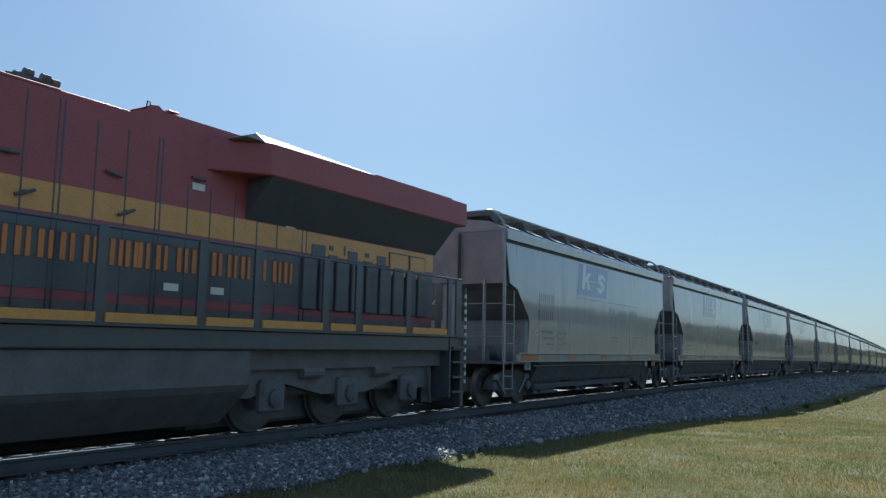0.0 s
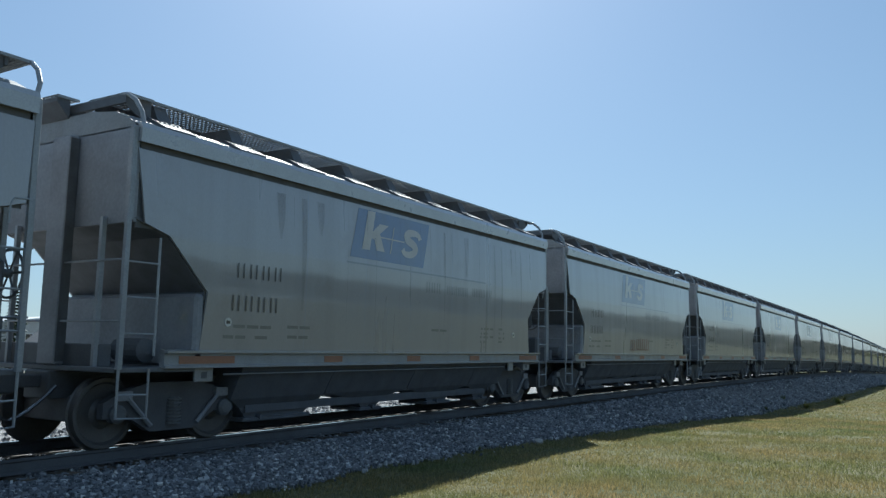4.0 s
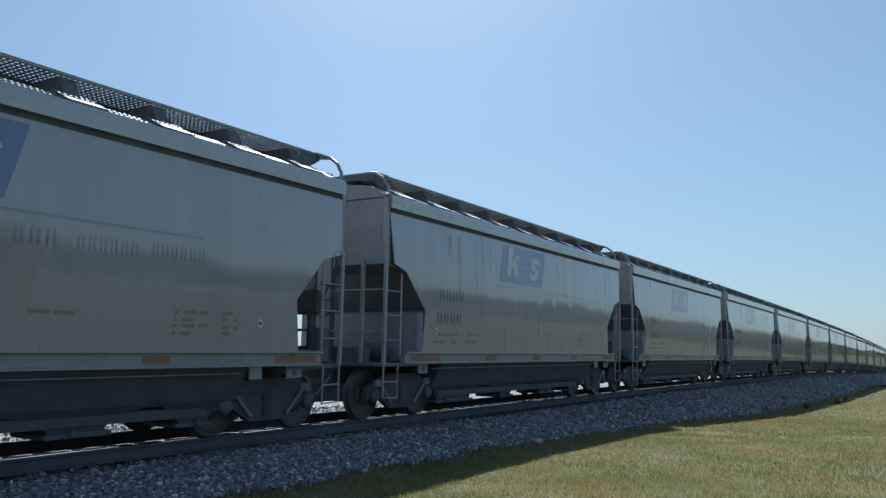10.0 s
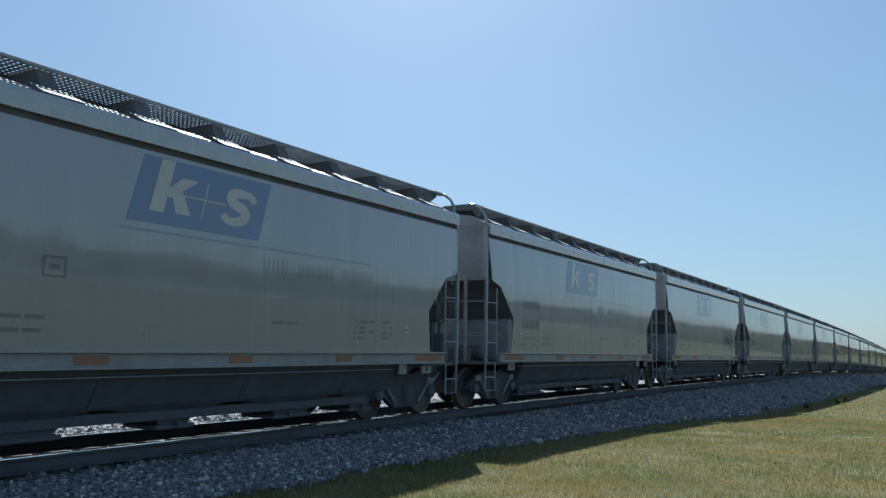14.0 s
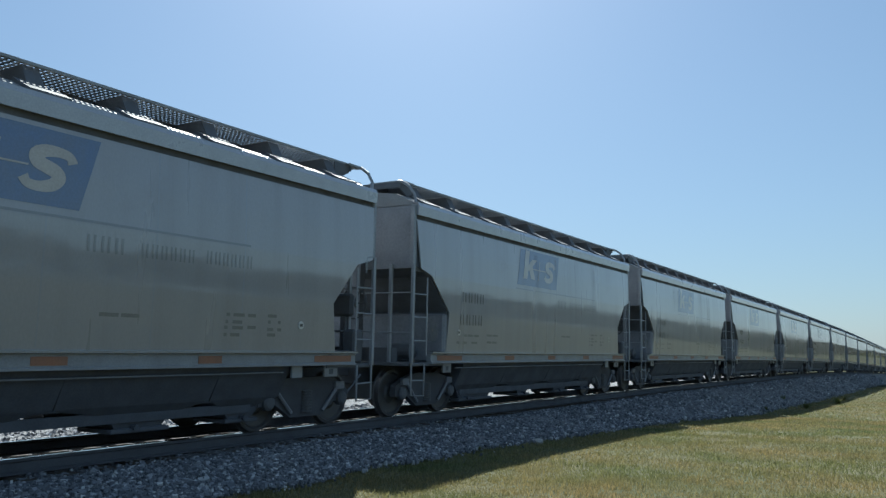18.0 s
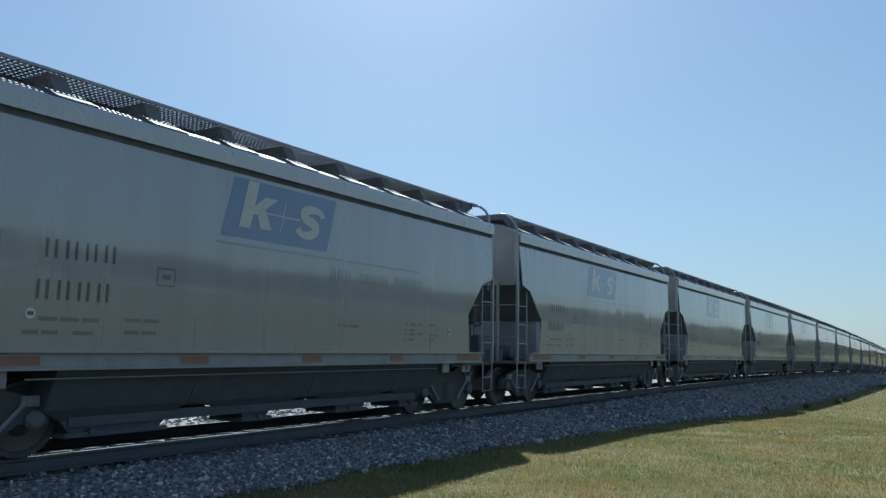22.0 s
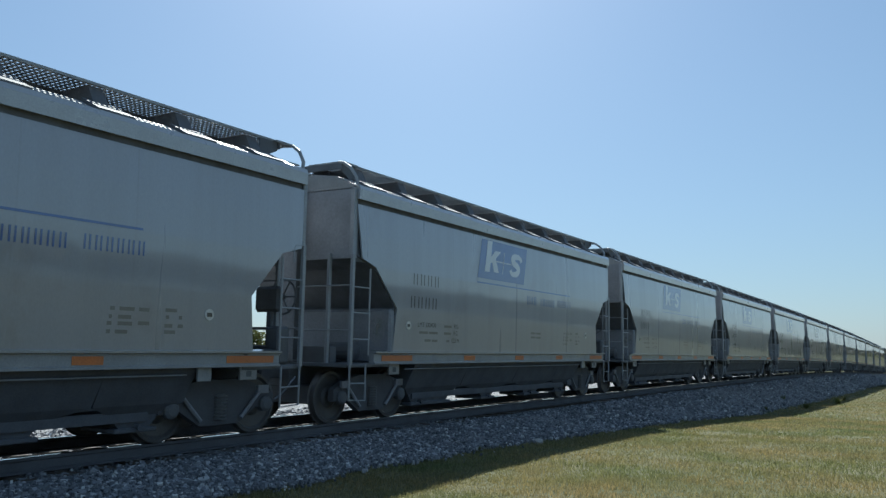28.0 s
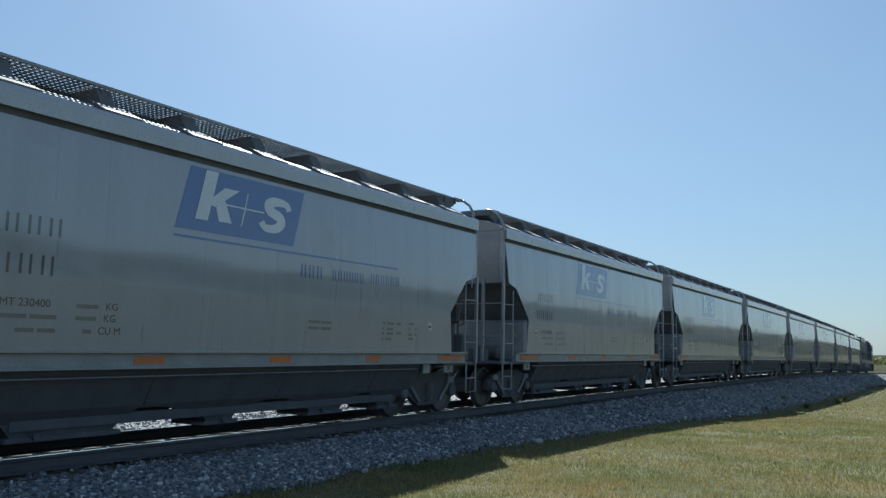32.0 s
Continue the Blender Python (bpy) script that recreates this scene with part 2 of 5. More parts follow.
def part(name, bm, material, parent=None, label="", smooth=False):
    me = bpy.data.meshes.new(name)
    bmesh.ops.recalc_face_normals(bm, faces=bm.faces)
    if smooth:
        for f in bm.faces:
            f.smooth = True
    bm.to_mesh(me)
    bm.free()
    me.materials.append(material)
    ob = new(name, me)
    if parent is not None:
        ob.parent = parent
    if label:
        ob["label"] = label
    return ob


def box(bm, x0, x1, y0, y1, z0, z1, bevel=0.0):
    vs = [bm.verts.new(c) for c in ((x0, y0, z0), (x1, y0, z0), (x1, y1, z0), (x0, y1, z0), (x0, y0, z1), (x1, y0, z1), (x1, y1, z1), (x0, y1, z1))]
    fs = [bm.faces.new([vs[i] for i in q]) for q in ((0, 3, 2, 1), (4, 5, 6, 7), (0, 1, 5, 4), (1, 2, 6, 5), (2, 3, 7, 6), (3, 0, 4, 7))]
    if bevel:
        es = {e for f in fs for e in f.edges}
        bmesh.ops.bevel(bm, geom=list(es), offset=bevel, segments=1, affect="EDGES", profile=0.5)
    return bm


def B(*a, bevel=0.0):
    return box(bmesh.new(), *a, bevel=bevel)


def bar(bm, p, q, r, n=6):
    """A round bar from p to q."""
    p, q = Vector(p), Vector(q)
    d = (q - p).normalized()
    u = d.orthogonal().normalized()
    w = d.cross(u)
    rings = []
    for c in (p, q):
        rings.append([bm.verts.new(c + r * (math.cos(a) * u + math.sin(a) * w)) for a in (2 * math.pi * i / n for i in range(n))])
    for i in range(n):
        bm.faces.new((rings[0][i], rings[0][(i + 1) % n], rings[1][(i + 1) % n], rings[1][i]))
    bm.faces.new(rings[0][::-1])
    bm.faces.new(rings[1])
    return bm


def bars(points, r, n=6):
    """A round bar bent through the points."""
    pts = [Vector(p) for p in points]
    bm = bmesh.new()
    rings = []
    u = (pts[1] - pts[0]).orthogonal().normalized()
    for i, p in enumerate(pts):
        d = (pts[min(i + 1, len(pts) - 1)] - pts[max(i - 1, 0)]).normalized()
        u = (u - d * u.dot(d)).normalized()
        w = d.cross(u)
        rings.append([bm.verts.new(p + r * (math.cos(a) * u + math.sin(a) * w)) for a in (2 * math.pi * k / n for k in range(n))])
    for a, b in zip(rings[:-1], rings[1:]):
        for k in range(n):
            bm.faces.new((a[k], a[(k + 1) % n], b[(k + 1) % n], b[k]))
    bm.faces.new(rings[0][::-1])
    bm.faces.new(rings[-1])
    return bm


def prism(bm, pts, axis, a, b):
    """A polygon in the plane across an axis, drawn out from a to b."""
    def place(u, v, w):
        return {"x": (w, u, v), "y": (u, w, v), "z": (u, v, w)}[axis]
    lo = [bm.verts.new(place(u, v, a)) for u, v in pts]
    hi = [bm.verts.new(place(u, v, b)) for u, v in pts]
    n = len(pts)
    for i in range(n):
        bm.faces.new((lo[i], lo[(i + 1) % n], hi[(i + 1) % n], hi[i]))
    bm.faces.new(lo[::-1])
    bm.faces.new(hi)
    return bm


def P(pts, axis, a, b):
    return prism(bmesh.new(), pts, axis, a, b)


def lathe(profile, n=20, axis="x"):
    """A solid of revolution round an axis: profile of (along, radius)."""
    bm = bmesh.new()
    rings = []
    for s, r in profile:
        ring = []
        for i in range(n):
            a = 2 * math.pi * i / n
            c, d = r * math.cos(a), r * math.sin(a)
            ring.append(bm.verts.new({"x": (s, c, d), "y": (c, s, d), "z": (c, d, s)}[axis]))
        rings.append(ring)
    for a, b in zip(rings[:-1], rings[1:]):
        for i in range(n):
            bm.faces.new((a[i], a[(i + 1) % n], b[(i + 1) % n], b[i]))
    bm.faces.new(rings[0][::-1])
    bm.faces.new(rings[-1])
    return bm


# ---- lie of the land ----
GRADE = 0.974e-4


def track_z(y):
    """Rail head height: the line falls away over a gentle crest."""
    if y <= 0:
        return 0.0
    if y < 120:
        return -GRADE * y * y
    return -GRADE * 120 * 120 - 2 * GRADE * 120 * (y - 120) if y < 420 else -GRADE * 14400 - 2 * GRADE * 120 * 300


LAWN = ((-60, -0.45), (12, -0.45), (17, -0.53), (22, -0.70), (34, -1.25), (53, -1.68), (75, -2.05))


def lawn_z(y):
    if y >= 75:
        return track_z(y) - 1.5
    for (a, za), (b, zb) in zip(LAWN[:-1], LAWN[1:]):
        if y <= b:
            return za + (zb - za) * max(0.0, (y - a) / (b - a))
    return -2.05


TOE = 3.6


def ground_z(x, y):
    """Height of ballast, lawn and fields, without the rails."""
    t = track_z(y)
    if x > 16:
        k = min(1.0, (x - 16) / 40)
        return lawn_z(y) + (5.5 if x < 80 else 4.0) * k * k * (3 - 2 * k)
    if x > TOE:
        return lawn_z(y)
    if x > 1.75:
        k = (x - 1.75) / (TOE - 1.75)
        return (t - 0.25) * (1 - k) + lawn_z(y) * k
    if x > -1.75:
        return t - 0.25
    if x > -9.0:
        return t - 0.25 - 0.09 * (-1.75 - x) / 7.25
    k = min(1.0, (-9.0 - x) / 20)
    return t - 0.34 - 1.0 * k


def lawn_edge(y):
    """Where the lawn meets the stones, along the track."""
    return 3.12 + 0.42 * min(1.0, max(0.0, (y - 9) / 8)) + 0.16 * noise.noise((0.0, y * 0.7, 0.0)) + 0.06 * noise.noise((4.0, y * 3.1, 0.0))


def sheet(name, xs, ys, material, lift=0.0, wobble=0.0):
    bm = bmesh.new()
    grid = [[bm.verts.new((x, y, ground_z(x, y) + lift + wobble * noise.noise((x * 0.8, y * 0.8, 3.1)))) for x in xs] for y in ys]
    for j in range(len(ys) - 1):
        for i in range(len(xs) - 1):
            bm.faces.new((grid[j][i], grid[j][i + 1], grid[j + 1][i + 1], grid[j + 1][i]))
    return tagged(part(name, bm, material, smooth=True), kind="structure")


def steps(a, b, n):
    return [a + (b - a) * i / n for i in range(n + 1)]


YS = [-3000, -800, -300, -120] + steps(-60, 0, 12)[0:] + steps(1, 80, 79) + steps(84, 420, 42) + [520, 700, 1000, 1500, 2400, 4000]
XR = [3.6, 3.8, 4.1, 4.5, 5, 5.5, 6, 7, 8, 9, 10, 12, 14, 16, 20, 25, 30, 35, 40, 45, 50, 56, 70, 90, 150, 300, 700, 1600, 3500]
XL = [-3500, -1600, -700, -300, -150, -90, -60, -45, -30, -20, -15, -10, -7, -5, -4.2]
XB = [-4.2, -3.6, -3.0, -2.4, -1.75, -1.2, -0.6, 0, 0.6, 1.2, 1.75, 2.1, 2.5, 2.9, 3.25, 3.6]
ground = sheet("ground", XL + XB[1:-1] + XR, YS, SOIL, 0.0, 0.03)
tagged(ground, "sunlit mown grass verge and flat fields", "ground")
ground.data.materials.append(FIELD)
for f in ground.data.polygons:
    f.material_index = 1 if f.center.x > 15.5 or f.center.x < -12 or f.center.y < -15 or f.center.y > 95 else 0


def ballast_sheet():
    """The stone bed, thinning out where it meets the lawn."""
    xs = [-11.0, -9.0, -7.0, -5.0, -4.2] + XB[1:12] + [0.25, 0.5, 0.75, 1.0]
    bm = bmesh.new()
    grid = []
    for y in (v for v in YS if -130 < v < 430):
        row = []
        for i, x in enumerate(xs):
            out = i >= len(xs) - 4
            u = 2.1 + (lawn_edge(y) + 0.06 - 2.1) * x if out else x
            lift = -0.012 if i == len(xs) - 1 else 0.035 + 0.05 * noise.noise((u * 0.8, y * 0.8, 3.1))
            row.append(bm.verts.new((u, y, ground_z(u, y) + lift + (0.03 * noise.noise((u * 0.8, y * 0.8, 3.1)) if i == len(xs) - 1 else 0))))
        grid.append(row)
    for p, q in zip(grid[:-1], grid[1:]):
        for i in range(len(xs) - 1):
            bm.faces.new((p[i], p[i + 1], q[i + 1], q[i]))
    return tagged(part("ballast_bed", bm, BED, smooth=True), kind="structure")


ballast = ballast_sheet()
tagged(ballast, "grey crushed stone ballast shoulder under the track", "ballast")

# ---- track ----


def build_track():
    """Two rails on timber ties."""
    rail_profile = [(-0.075, -0.18), (0.075, -0.18), (0.075, -0.165), (0.015, -0.145), (0.012, -0.05), (0.036, -0.035), (0.036, -0.006), (0.028, 0.0), (-0.028, 0.0), (-0.036, -0.006), (-0.036, -0.035), (-0.012, -0.05), (-0.015, -0.145), (-0.075, -0.165)]
    ys = [-125] + steps(-60, 0, 3) + steps(4, 120, 29) + steps(130, 420, 29)
    for x, lift in ((0.7525, 0.0), (-0.7525, FAR_LIFT)):
        web, head = bmesh.new(), bmesh.new()
        rows = [[web.verts.new((x + u, y, v + lift + track_z(y))) for u, v in rail_profile] for y in ys]
        n = len(rail_profile)
        for a, b in zip(rows[:-1], rows[1:]):
            for i in range(n):
                web.faces.new((a[i], a[(i + 1) % n], b[(i + 1) % n], b[i]))
        rail = tagged(part("rail", web, RUSTY), "brown rusty steel rail with a polished running surface", "rail", "rails of the track", "structure")
        rows = [[head.verts.new((x + u, y, 0.002 + lift + track_z(y))) for u in (-0.03, 0.03)] for y in ys]
        for a, b in zip(rows[:-1], rows[1:]):
            head.faces.new((a[0], a[1], b[1], b[0]))
        part("running_surface", head, RAILSTEEL, rail, "bright polished rail head")
    tie = B(-1.3, 1.3, -0.115, 0.115, -0.17, 0.0, bevel=0.012)
    first = None
    y = -20.0
    while y < 100:
        m = pose(random.uniform(-0.04, 0.04), y, track_z(y) - 0.185, 0, 0.8, random.uniform(-1, 1))
        if first is None:
            first = tagged(part("tie", tie, TIE), "weathered dark timber railway tie set in ballast", "railway tie", "ties under the rails", "structure")
            first.matrix_basis = m
        else:
            o = first.copy()
            scene.collection.objects.link(o)
            o.matrix_basis = m
        y += 0.53


CANT = 1.2
FAR_LIFT = 1.505 * math.sin(radians(CANT))

# ---- covered hopper car ----
# Car space: y = 0 at the front end of the side sill, y rising to the rear, z from the rail head.
CAR = 13.613
TRUCKS = (0.56, 10.54)
LEFT = ((1.26, 0.55), (2.05, 0.64), (2.74, -0.05), (2.86, -0.44), (3.80, -0.57))
RIGHT = ((1.26, 10.69), (2.05, 10.60), (2.74, 11.20), (2.86, 11.63), (3.80, 11.68))
BULGE = ((1.26, 1.505), (2.0, 1.522), (2.74, 1.53), (3.3, 1.512), (3.80, 1.483))


def along(table, v):
    for (a, p), (b, q) in zip(table[:-1], table[1:]):
        if v <= b:
            return p + (q - p) * (v - a) / (b - a)
    return table[-1][1]


def side_mesh():
    bm = bmesh.new()
    zs = [1.26, 1.5, 1.75, 2.05, 2.3, 2.52, 2.74, 2.86, 3.1, 3.3, 3.5, 3.65, 3.80]
    skins = []
    for inset in (0.0, 0.03):
        rows = []
        for z in zs:
            l, r, x = along(LEFT, z), along(RIGHT, z), along(BULGE, z) - inset
            rows.append([bm.verts.new((x, l + (r - l) * i / 12, z)) for i in range(13)])
        for a, b in zip(rows[:-1], rows[1:]):
            for i in range(12):
                bm.faces.new((a[i], a[i + 1], b[i + 1], b[i]))
        skins.append(rows)
    o, n = skins
    for j in range(len(zs) - 1):
        for i in (0, 12):
            bm.faces.new((o[j][i], o[j + 1][i], n[j + 1][i], n[j][i]))
    for j in (0, len(zs) - 1):
        for i in range(12):
            bm.faces.new((o[j][i], o[j][i + 1], n[j][i + 1], n[j][i]))
    return bm


def side_x(z):
    return along(BULGE, min(3.80, max(1.26, z)))


def decal(shapes, proud=0.004):
    """Flat paint shapes on the car side: each a polygon of (y, z), cut into strips that follow its curve."""
    bm = bmesh.new()
    for pts in shapes:
        bm.faces.new([bm.verts.new((0, y, z)) for y, z in pts])
    for k in range(60):
        z = 1.3 + 0.05 * k
        if any(f.verts[0].co.z != f.verts[-1].co.z for f in bm.faces):
            bmesh.ops.bisect_plane(bm, geom=bm.verts[:] + bm.edges[:] + bm.faces[:], plane_co=(0, 0, z), plane_no=(0, 0, 1))
    for v in bm.verts:
        v.co.x = side_x(v.co.z) + proud
    return bm


def rect(y0, y1, z0, z1, slant=0.0):
    return [(y0, z0), (y1, z0), (y1 + slant, z1), (y0 + slant, z1)]


def ribbon(pts, widths, cuts=4):
    """The outline of a smoothly bent band of changing width along a line of (y, z)."""
    line = []
    for i in range(len(pts) - 1):
        p = [pts[min(max(j, 0), len(pts) - 1)] for j in range(i - 1, i + 3)]
        for k in range(cuts):
            u = k / cuts
            q = [0.5 * (2 * p[1][c] + (p[2][c] - p[0][c]) * u + (2 * p[0][c] - 5 * p[1][c] + 4 * p[2][c] - p[3][c]) * u * u + (3 * p[1][c] - p[0][c] - 3 * p[2][c] + p[3][c]) * u ** 3) for c in (0, 1)]
            line.append((q[0], q[1], widths[i] + (widths[i + 1] - widths[i]) * u))
    line.append((*pts[-1], widths[-1]))
    one, two = [], []
    for i, (y, z, w) in enumerate(line):
        (a, b, _), (c, d, _) = line[max(i - 1, 0)], line[min(i + 1, len(line) - 1)]
        n = Vector((b - d, c - a)).normalized() * w / 2
        one.append((y + n.x, z + n.y))
        two.append((y - n.x, z - n.y))
    return [one + two[::-1]]


def grating(y0, y1, x0, x1, z, pitch=0.075):
    """Open steel walkway mesh between two edge angles."""
    bm = bmesh.new()
    for x in (x0, x1):
        box(bm, x - 0.010, x + 0.010, y0, y1, z - 0.03, z + 0.006)
    for i in range(1, 8):
        x = x0 + (x1 - x0) * i / 8
        box(bm, x - 0.015, x + 0.015, y0, y1, z - 0.010, z)
    k = int((y1 - y0) / pitch)
    for i in range(k + 1):
        y = y0 + (y1 - y0) * i / k
        box(bm, x0, x1, y - 0.016, y + 0.016, z - 0.012, z - 0.002)
    return bm


def mirror_x(bm):
    for v in bm.verts:
        v.co.x = -v.co.x
    return bm


def mirror_y(bm):
    for v in bm.verts:
        v.co.y = 11.10 - v.co.y
    return bm


def both(name, make, material, car, label=""):
    """The same part on both sides of a car."""
    a = part(name, make(), material, car, label)
    b = part(name, mirror_x(make()), material, car, label)
    return a, b


def wheel_mesh():
    return lathe([(-0.07, 0.30), (-0.065, 0.457), (-0.035, 0.485), (-0.02, 0.457), (0.065, 0.447), (0.07, 0.40), (0.03, 0.37), (0.02, 0.2), (0.06, 0.15), (0.07, 0.10)], 28)


def bogie(car, y):
    """Two-axle freight truck."""
    truck = part("truck", B(-0.98, 0.98, -0.2, 0.2, 0.42, 0.72, bevel=0.03), RUSTY, car, "cast steel two-axle truck")
    truck.location.y = y
    outline = [(-1.08, 0.60), (-0.80, 0.74), (-0.40, 0.84), (0.40, 0.84), (0.80, 0.74), (1.08, 0.60), (1.08, 0.40), (0.72, 0.42), (0.36, 0.20), (-0.36, 0.20), (-0.72, 0.42), (-1.08, 0.40)]
    for s in (1, -1):
        f = part("side_frame", P(outline, "x", 0.93, 1.05), RUSTY, truck)
        if s < 0:
            for v in f.data.vertices:
                v.co.x = -v.co.x
        coil = []
        for i in range(8):
            coil += [(0.28 + i * 0.045, 0.12), (0.305 + i * 0.045, 0.12), (0.308 + i * 0.045, 0.09), (0.322 + i * 0.045, 0.09)]
        part("spring", lathe(coil, 12, "z"), DARK, truck).location.x = s * 1.03
        for k in (-0.89, 0.89) if s > 0 else ():
            part("bearing_cap", lathe([(s * 1.0, 0.12), (s * 1.10, 0.12), (s * 1.13, 0.08), (s * 1.135, 0.03)], 14), DARK, truck).location = (0, k, 0.457)
        for k in (-0.89, 0.89):
            w = part("wheel", wheel_mesh() if s > 0 else mirror_x(wheel_mesh()), WHEEL, truck)
            w.matrix_parent_inverse = pose(s * 0.76, k, 0.457)
        if s > 0:
            for e in (1, -1):
                rod = bars([(1.09, e * 0.76, 0.66), (1.09, e * 0.38, 0.28)], 0.030)
                box(rod, 1.05, 1.11, min(e * 0.70, e * 0.92), max(e * 0.70, e * 0.92), 0.62, 0.74)
                part("brake_rod", rod, PANEL, truck, "pale dusty brake rod")
    for k in (-0.89, 0.89):
        part("axle", bars([(-0.95, k, 0.457), (0.95, k, 0.457)], 0.08, 10), DARK, truck)
    return truck


def ladder(car, ya, yb, x):
    """Side ladder with its stirrup step; ya is the tall post."""
    mid = yb + (ya - yb) * 0.12
    if x < 0:
        far = B(x - 0.03, x + 0.03, ya - 0.035, ya + 0.035, 1.03, 2.92)
        bar(far, (x, yb, 1.20), (x, yb, 2.70), 0.017)
        for z in (2.36, 1.92, 1.47):
            bar(far, (x, ya, z), (x, yb, z), 0.013)
        for p, q in (((x, ya, 1.05), (x, ya, 0.45)), ((x, ya, 0.44), (x, mid, 0.43)), ((x, mid, 0.43), (x, mid, 1.04)), ((x, ya, 0.73), (x, mid, 0.72))):
            bar(far, p, q, 0.016)
        tagged(part("ladder", far, FRAME, car, "grey steel end ladder"), kind="stuff")
        return
    tall = part("ladder", B(x - 0.03, x + 0.03, ya - 0.035, ya + 0.035, 1.03, 2.92, bevel=0.006), FRAME, car, "grey steel end ladder")
    part("stile", bars([(x, yb, 1.20), (x, yb, 2.70)], 0.017), FRAME, tall)
    for z in (2.36, 1.92, 1.47):
        part("rung", bars([(x, ya, z), (x, yb, z)], 0.013), FRAME, tall)
    part("stirrup", bars([(x, ya, 1.05), (x, ya, 0.45), (x, mid, 0.43), (x, mid, 1.04)], 0.018), FRAME, tall)
    part("rung", bars([(x, ya, 0.73), (x, mid, 0.72)], 0.013), FRAME, tall)


def hopper_bay(y0, y1, yb0, yb1):
    """One pocket: a full-width trough that splits into two chutes, one each side of the centre sill."""
    bm = bmesh.new()
    for s in (1, -1):
        rings = []
        for z, a, b, xi, xo in ((1.25, y0, y1, 0.0, 1.44), (0.98, y0, y1, 0.0, 1.36), (0.56, y0 + 0.01, y1 - 0.01, 0.10, 1.14), (0.42, yb0 - 0.20, yb1 + 0.20, 0.42, 1.02), (0.26, yb0 - 0.05, yb1 + 0.05, 0.42, 1.0)):
            rings.append([bm.verts.new((s * x, y, z)) for x, y in ((xi, a), (xo, a), (xo, b), (xi, b))])
        for a, b in zip(rings[:-1], rings[1:]):
            for i in range(4):
                bm.faces.new((a[i], a[(i + 1) % 4], b[(i + 1) % 4], b[i]))
        bm.faces.new(rings[0])
        bm.faces.new(rings[-1])
    bmesh.ops.recalc_face_normals(bm, faces=bm.faces)
    return bm


def coupler(car, sign, y, name="coupler"):
    """Knuckle coupler and its air hose; sign is the way it points."""
    bm = bmesh.new()
    box(bm, -0.09, 0.09, min(y, y + sign * 0.62), max(y, y + sign * 0.62), 0.77, 0.93, bevel=0.015)
    box(bm, -0.14, 0.16, min(y + sign * 0.40, y + sign * 0.66), max(y + sign * 0.40, y + sign * 0.66), 0.70, 0.99, bevel=0.03)
    c = part(name, bm, RUSTY, car)
    hose = [(0.35, y, 0.80)] + [(0.35 - 0.12 * i / 6, y + sign * 0.6 * i / 6, 0.80 - 0.42 * math.sin(math.pi * (0.5 * i / 6))) for i in range(1, 7)]
    part("air_hose", bars(hose, 0.022), BLACK, c)


def text_mesh(body, size, y, z, material, car):
    cu = bpy.data.curves.new("stencil", "FONT")
    cu.body, cu.size = body, size
    tmp = bpy.data.objects.new("stencil", cu)
    scene.collection.objects.link(tmp)
    bpy.context.view_layer.update()
    me = bpy.data.meshes.new_from_object(tmp.evaluated_get(bpy.context.evaluated_depsgraph_get()))
    bpy.data.objects.remove(tmp)
    me.materials.clear()
    me.materials.append(material)
    ob = new("stencil", me)
    ob.parent = car
    ob.matrix_basis = Matrix.Translation((side_x(z) + 0.005, y, z)) @ Euler((radians(90), 0, radians(90))).to_matrix().to_4x4()
    return tagged(ob, kind="stuff")


def bars_for(y0, y1, z0, z1, n, thin=0.17):
    """Unreadable letters: an upright pair of bars for each."""
    w = (y1 - y0) / n
    out = []
    for i in range(n):
        a = y0 + w * i + w * 0.12
        out.append(rect(a, a + w * thin, z0, z1))
        out.append(rect(a + w * 0.44, a + w * (0.44 + thin), z0, z1))
    return out


def print_line(y0, y1, z):
    """Small unreadable print: a low bar for each word."""
    n = max(1, round((y1 - y0) / 0.3))
    w = (y1 - y0) / n
    return [rect(y0 + w * k, y0 + w * (k + 1) - 0.035, z + 0.008, z + 0.055) for k in range(n)]


# Small print near the rear end of a car side: from, to and foot of each word.
DATA = ((8.29, 8.39, 1.74), (8.42, 8.67, 1.74), (8.70, 8.89, 1.74), (8.28, 8.36, 1.64), (8.41, 8.63, 1.64), (8.26, 8.36, 1.56), (8.41, 8.65, 1.56), (8.70, 8.90, 1.57), (8.26, 8.35, 1.46), (8.38, 8.59, 1.46), (9.10, 9.32, 1.75), (9.11, 9.20, 1.66), (9.32, 9.41, 1.66), (9.10, 9.26, 1.55), (9.31, 9.43, 1.55), (9.10, 9.31, 1.47))


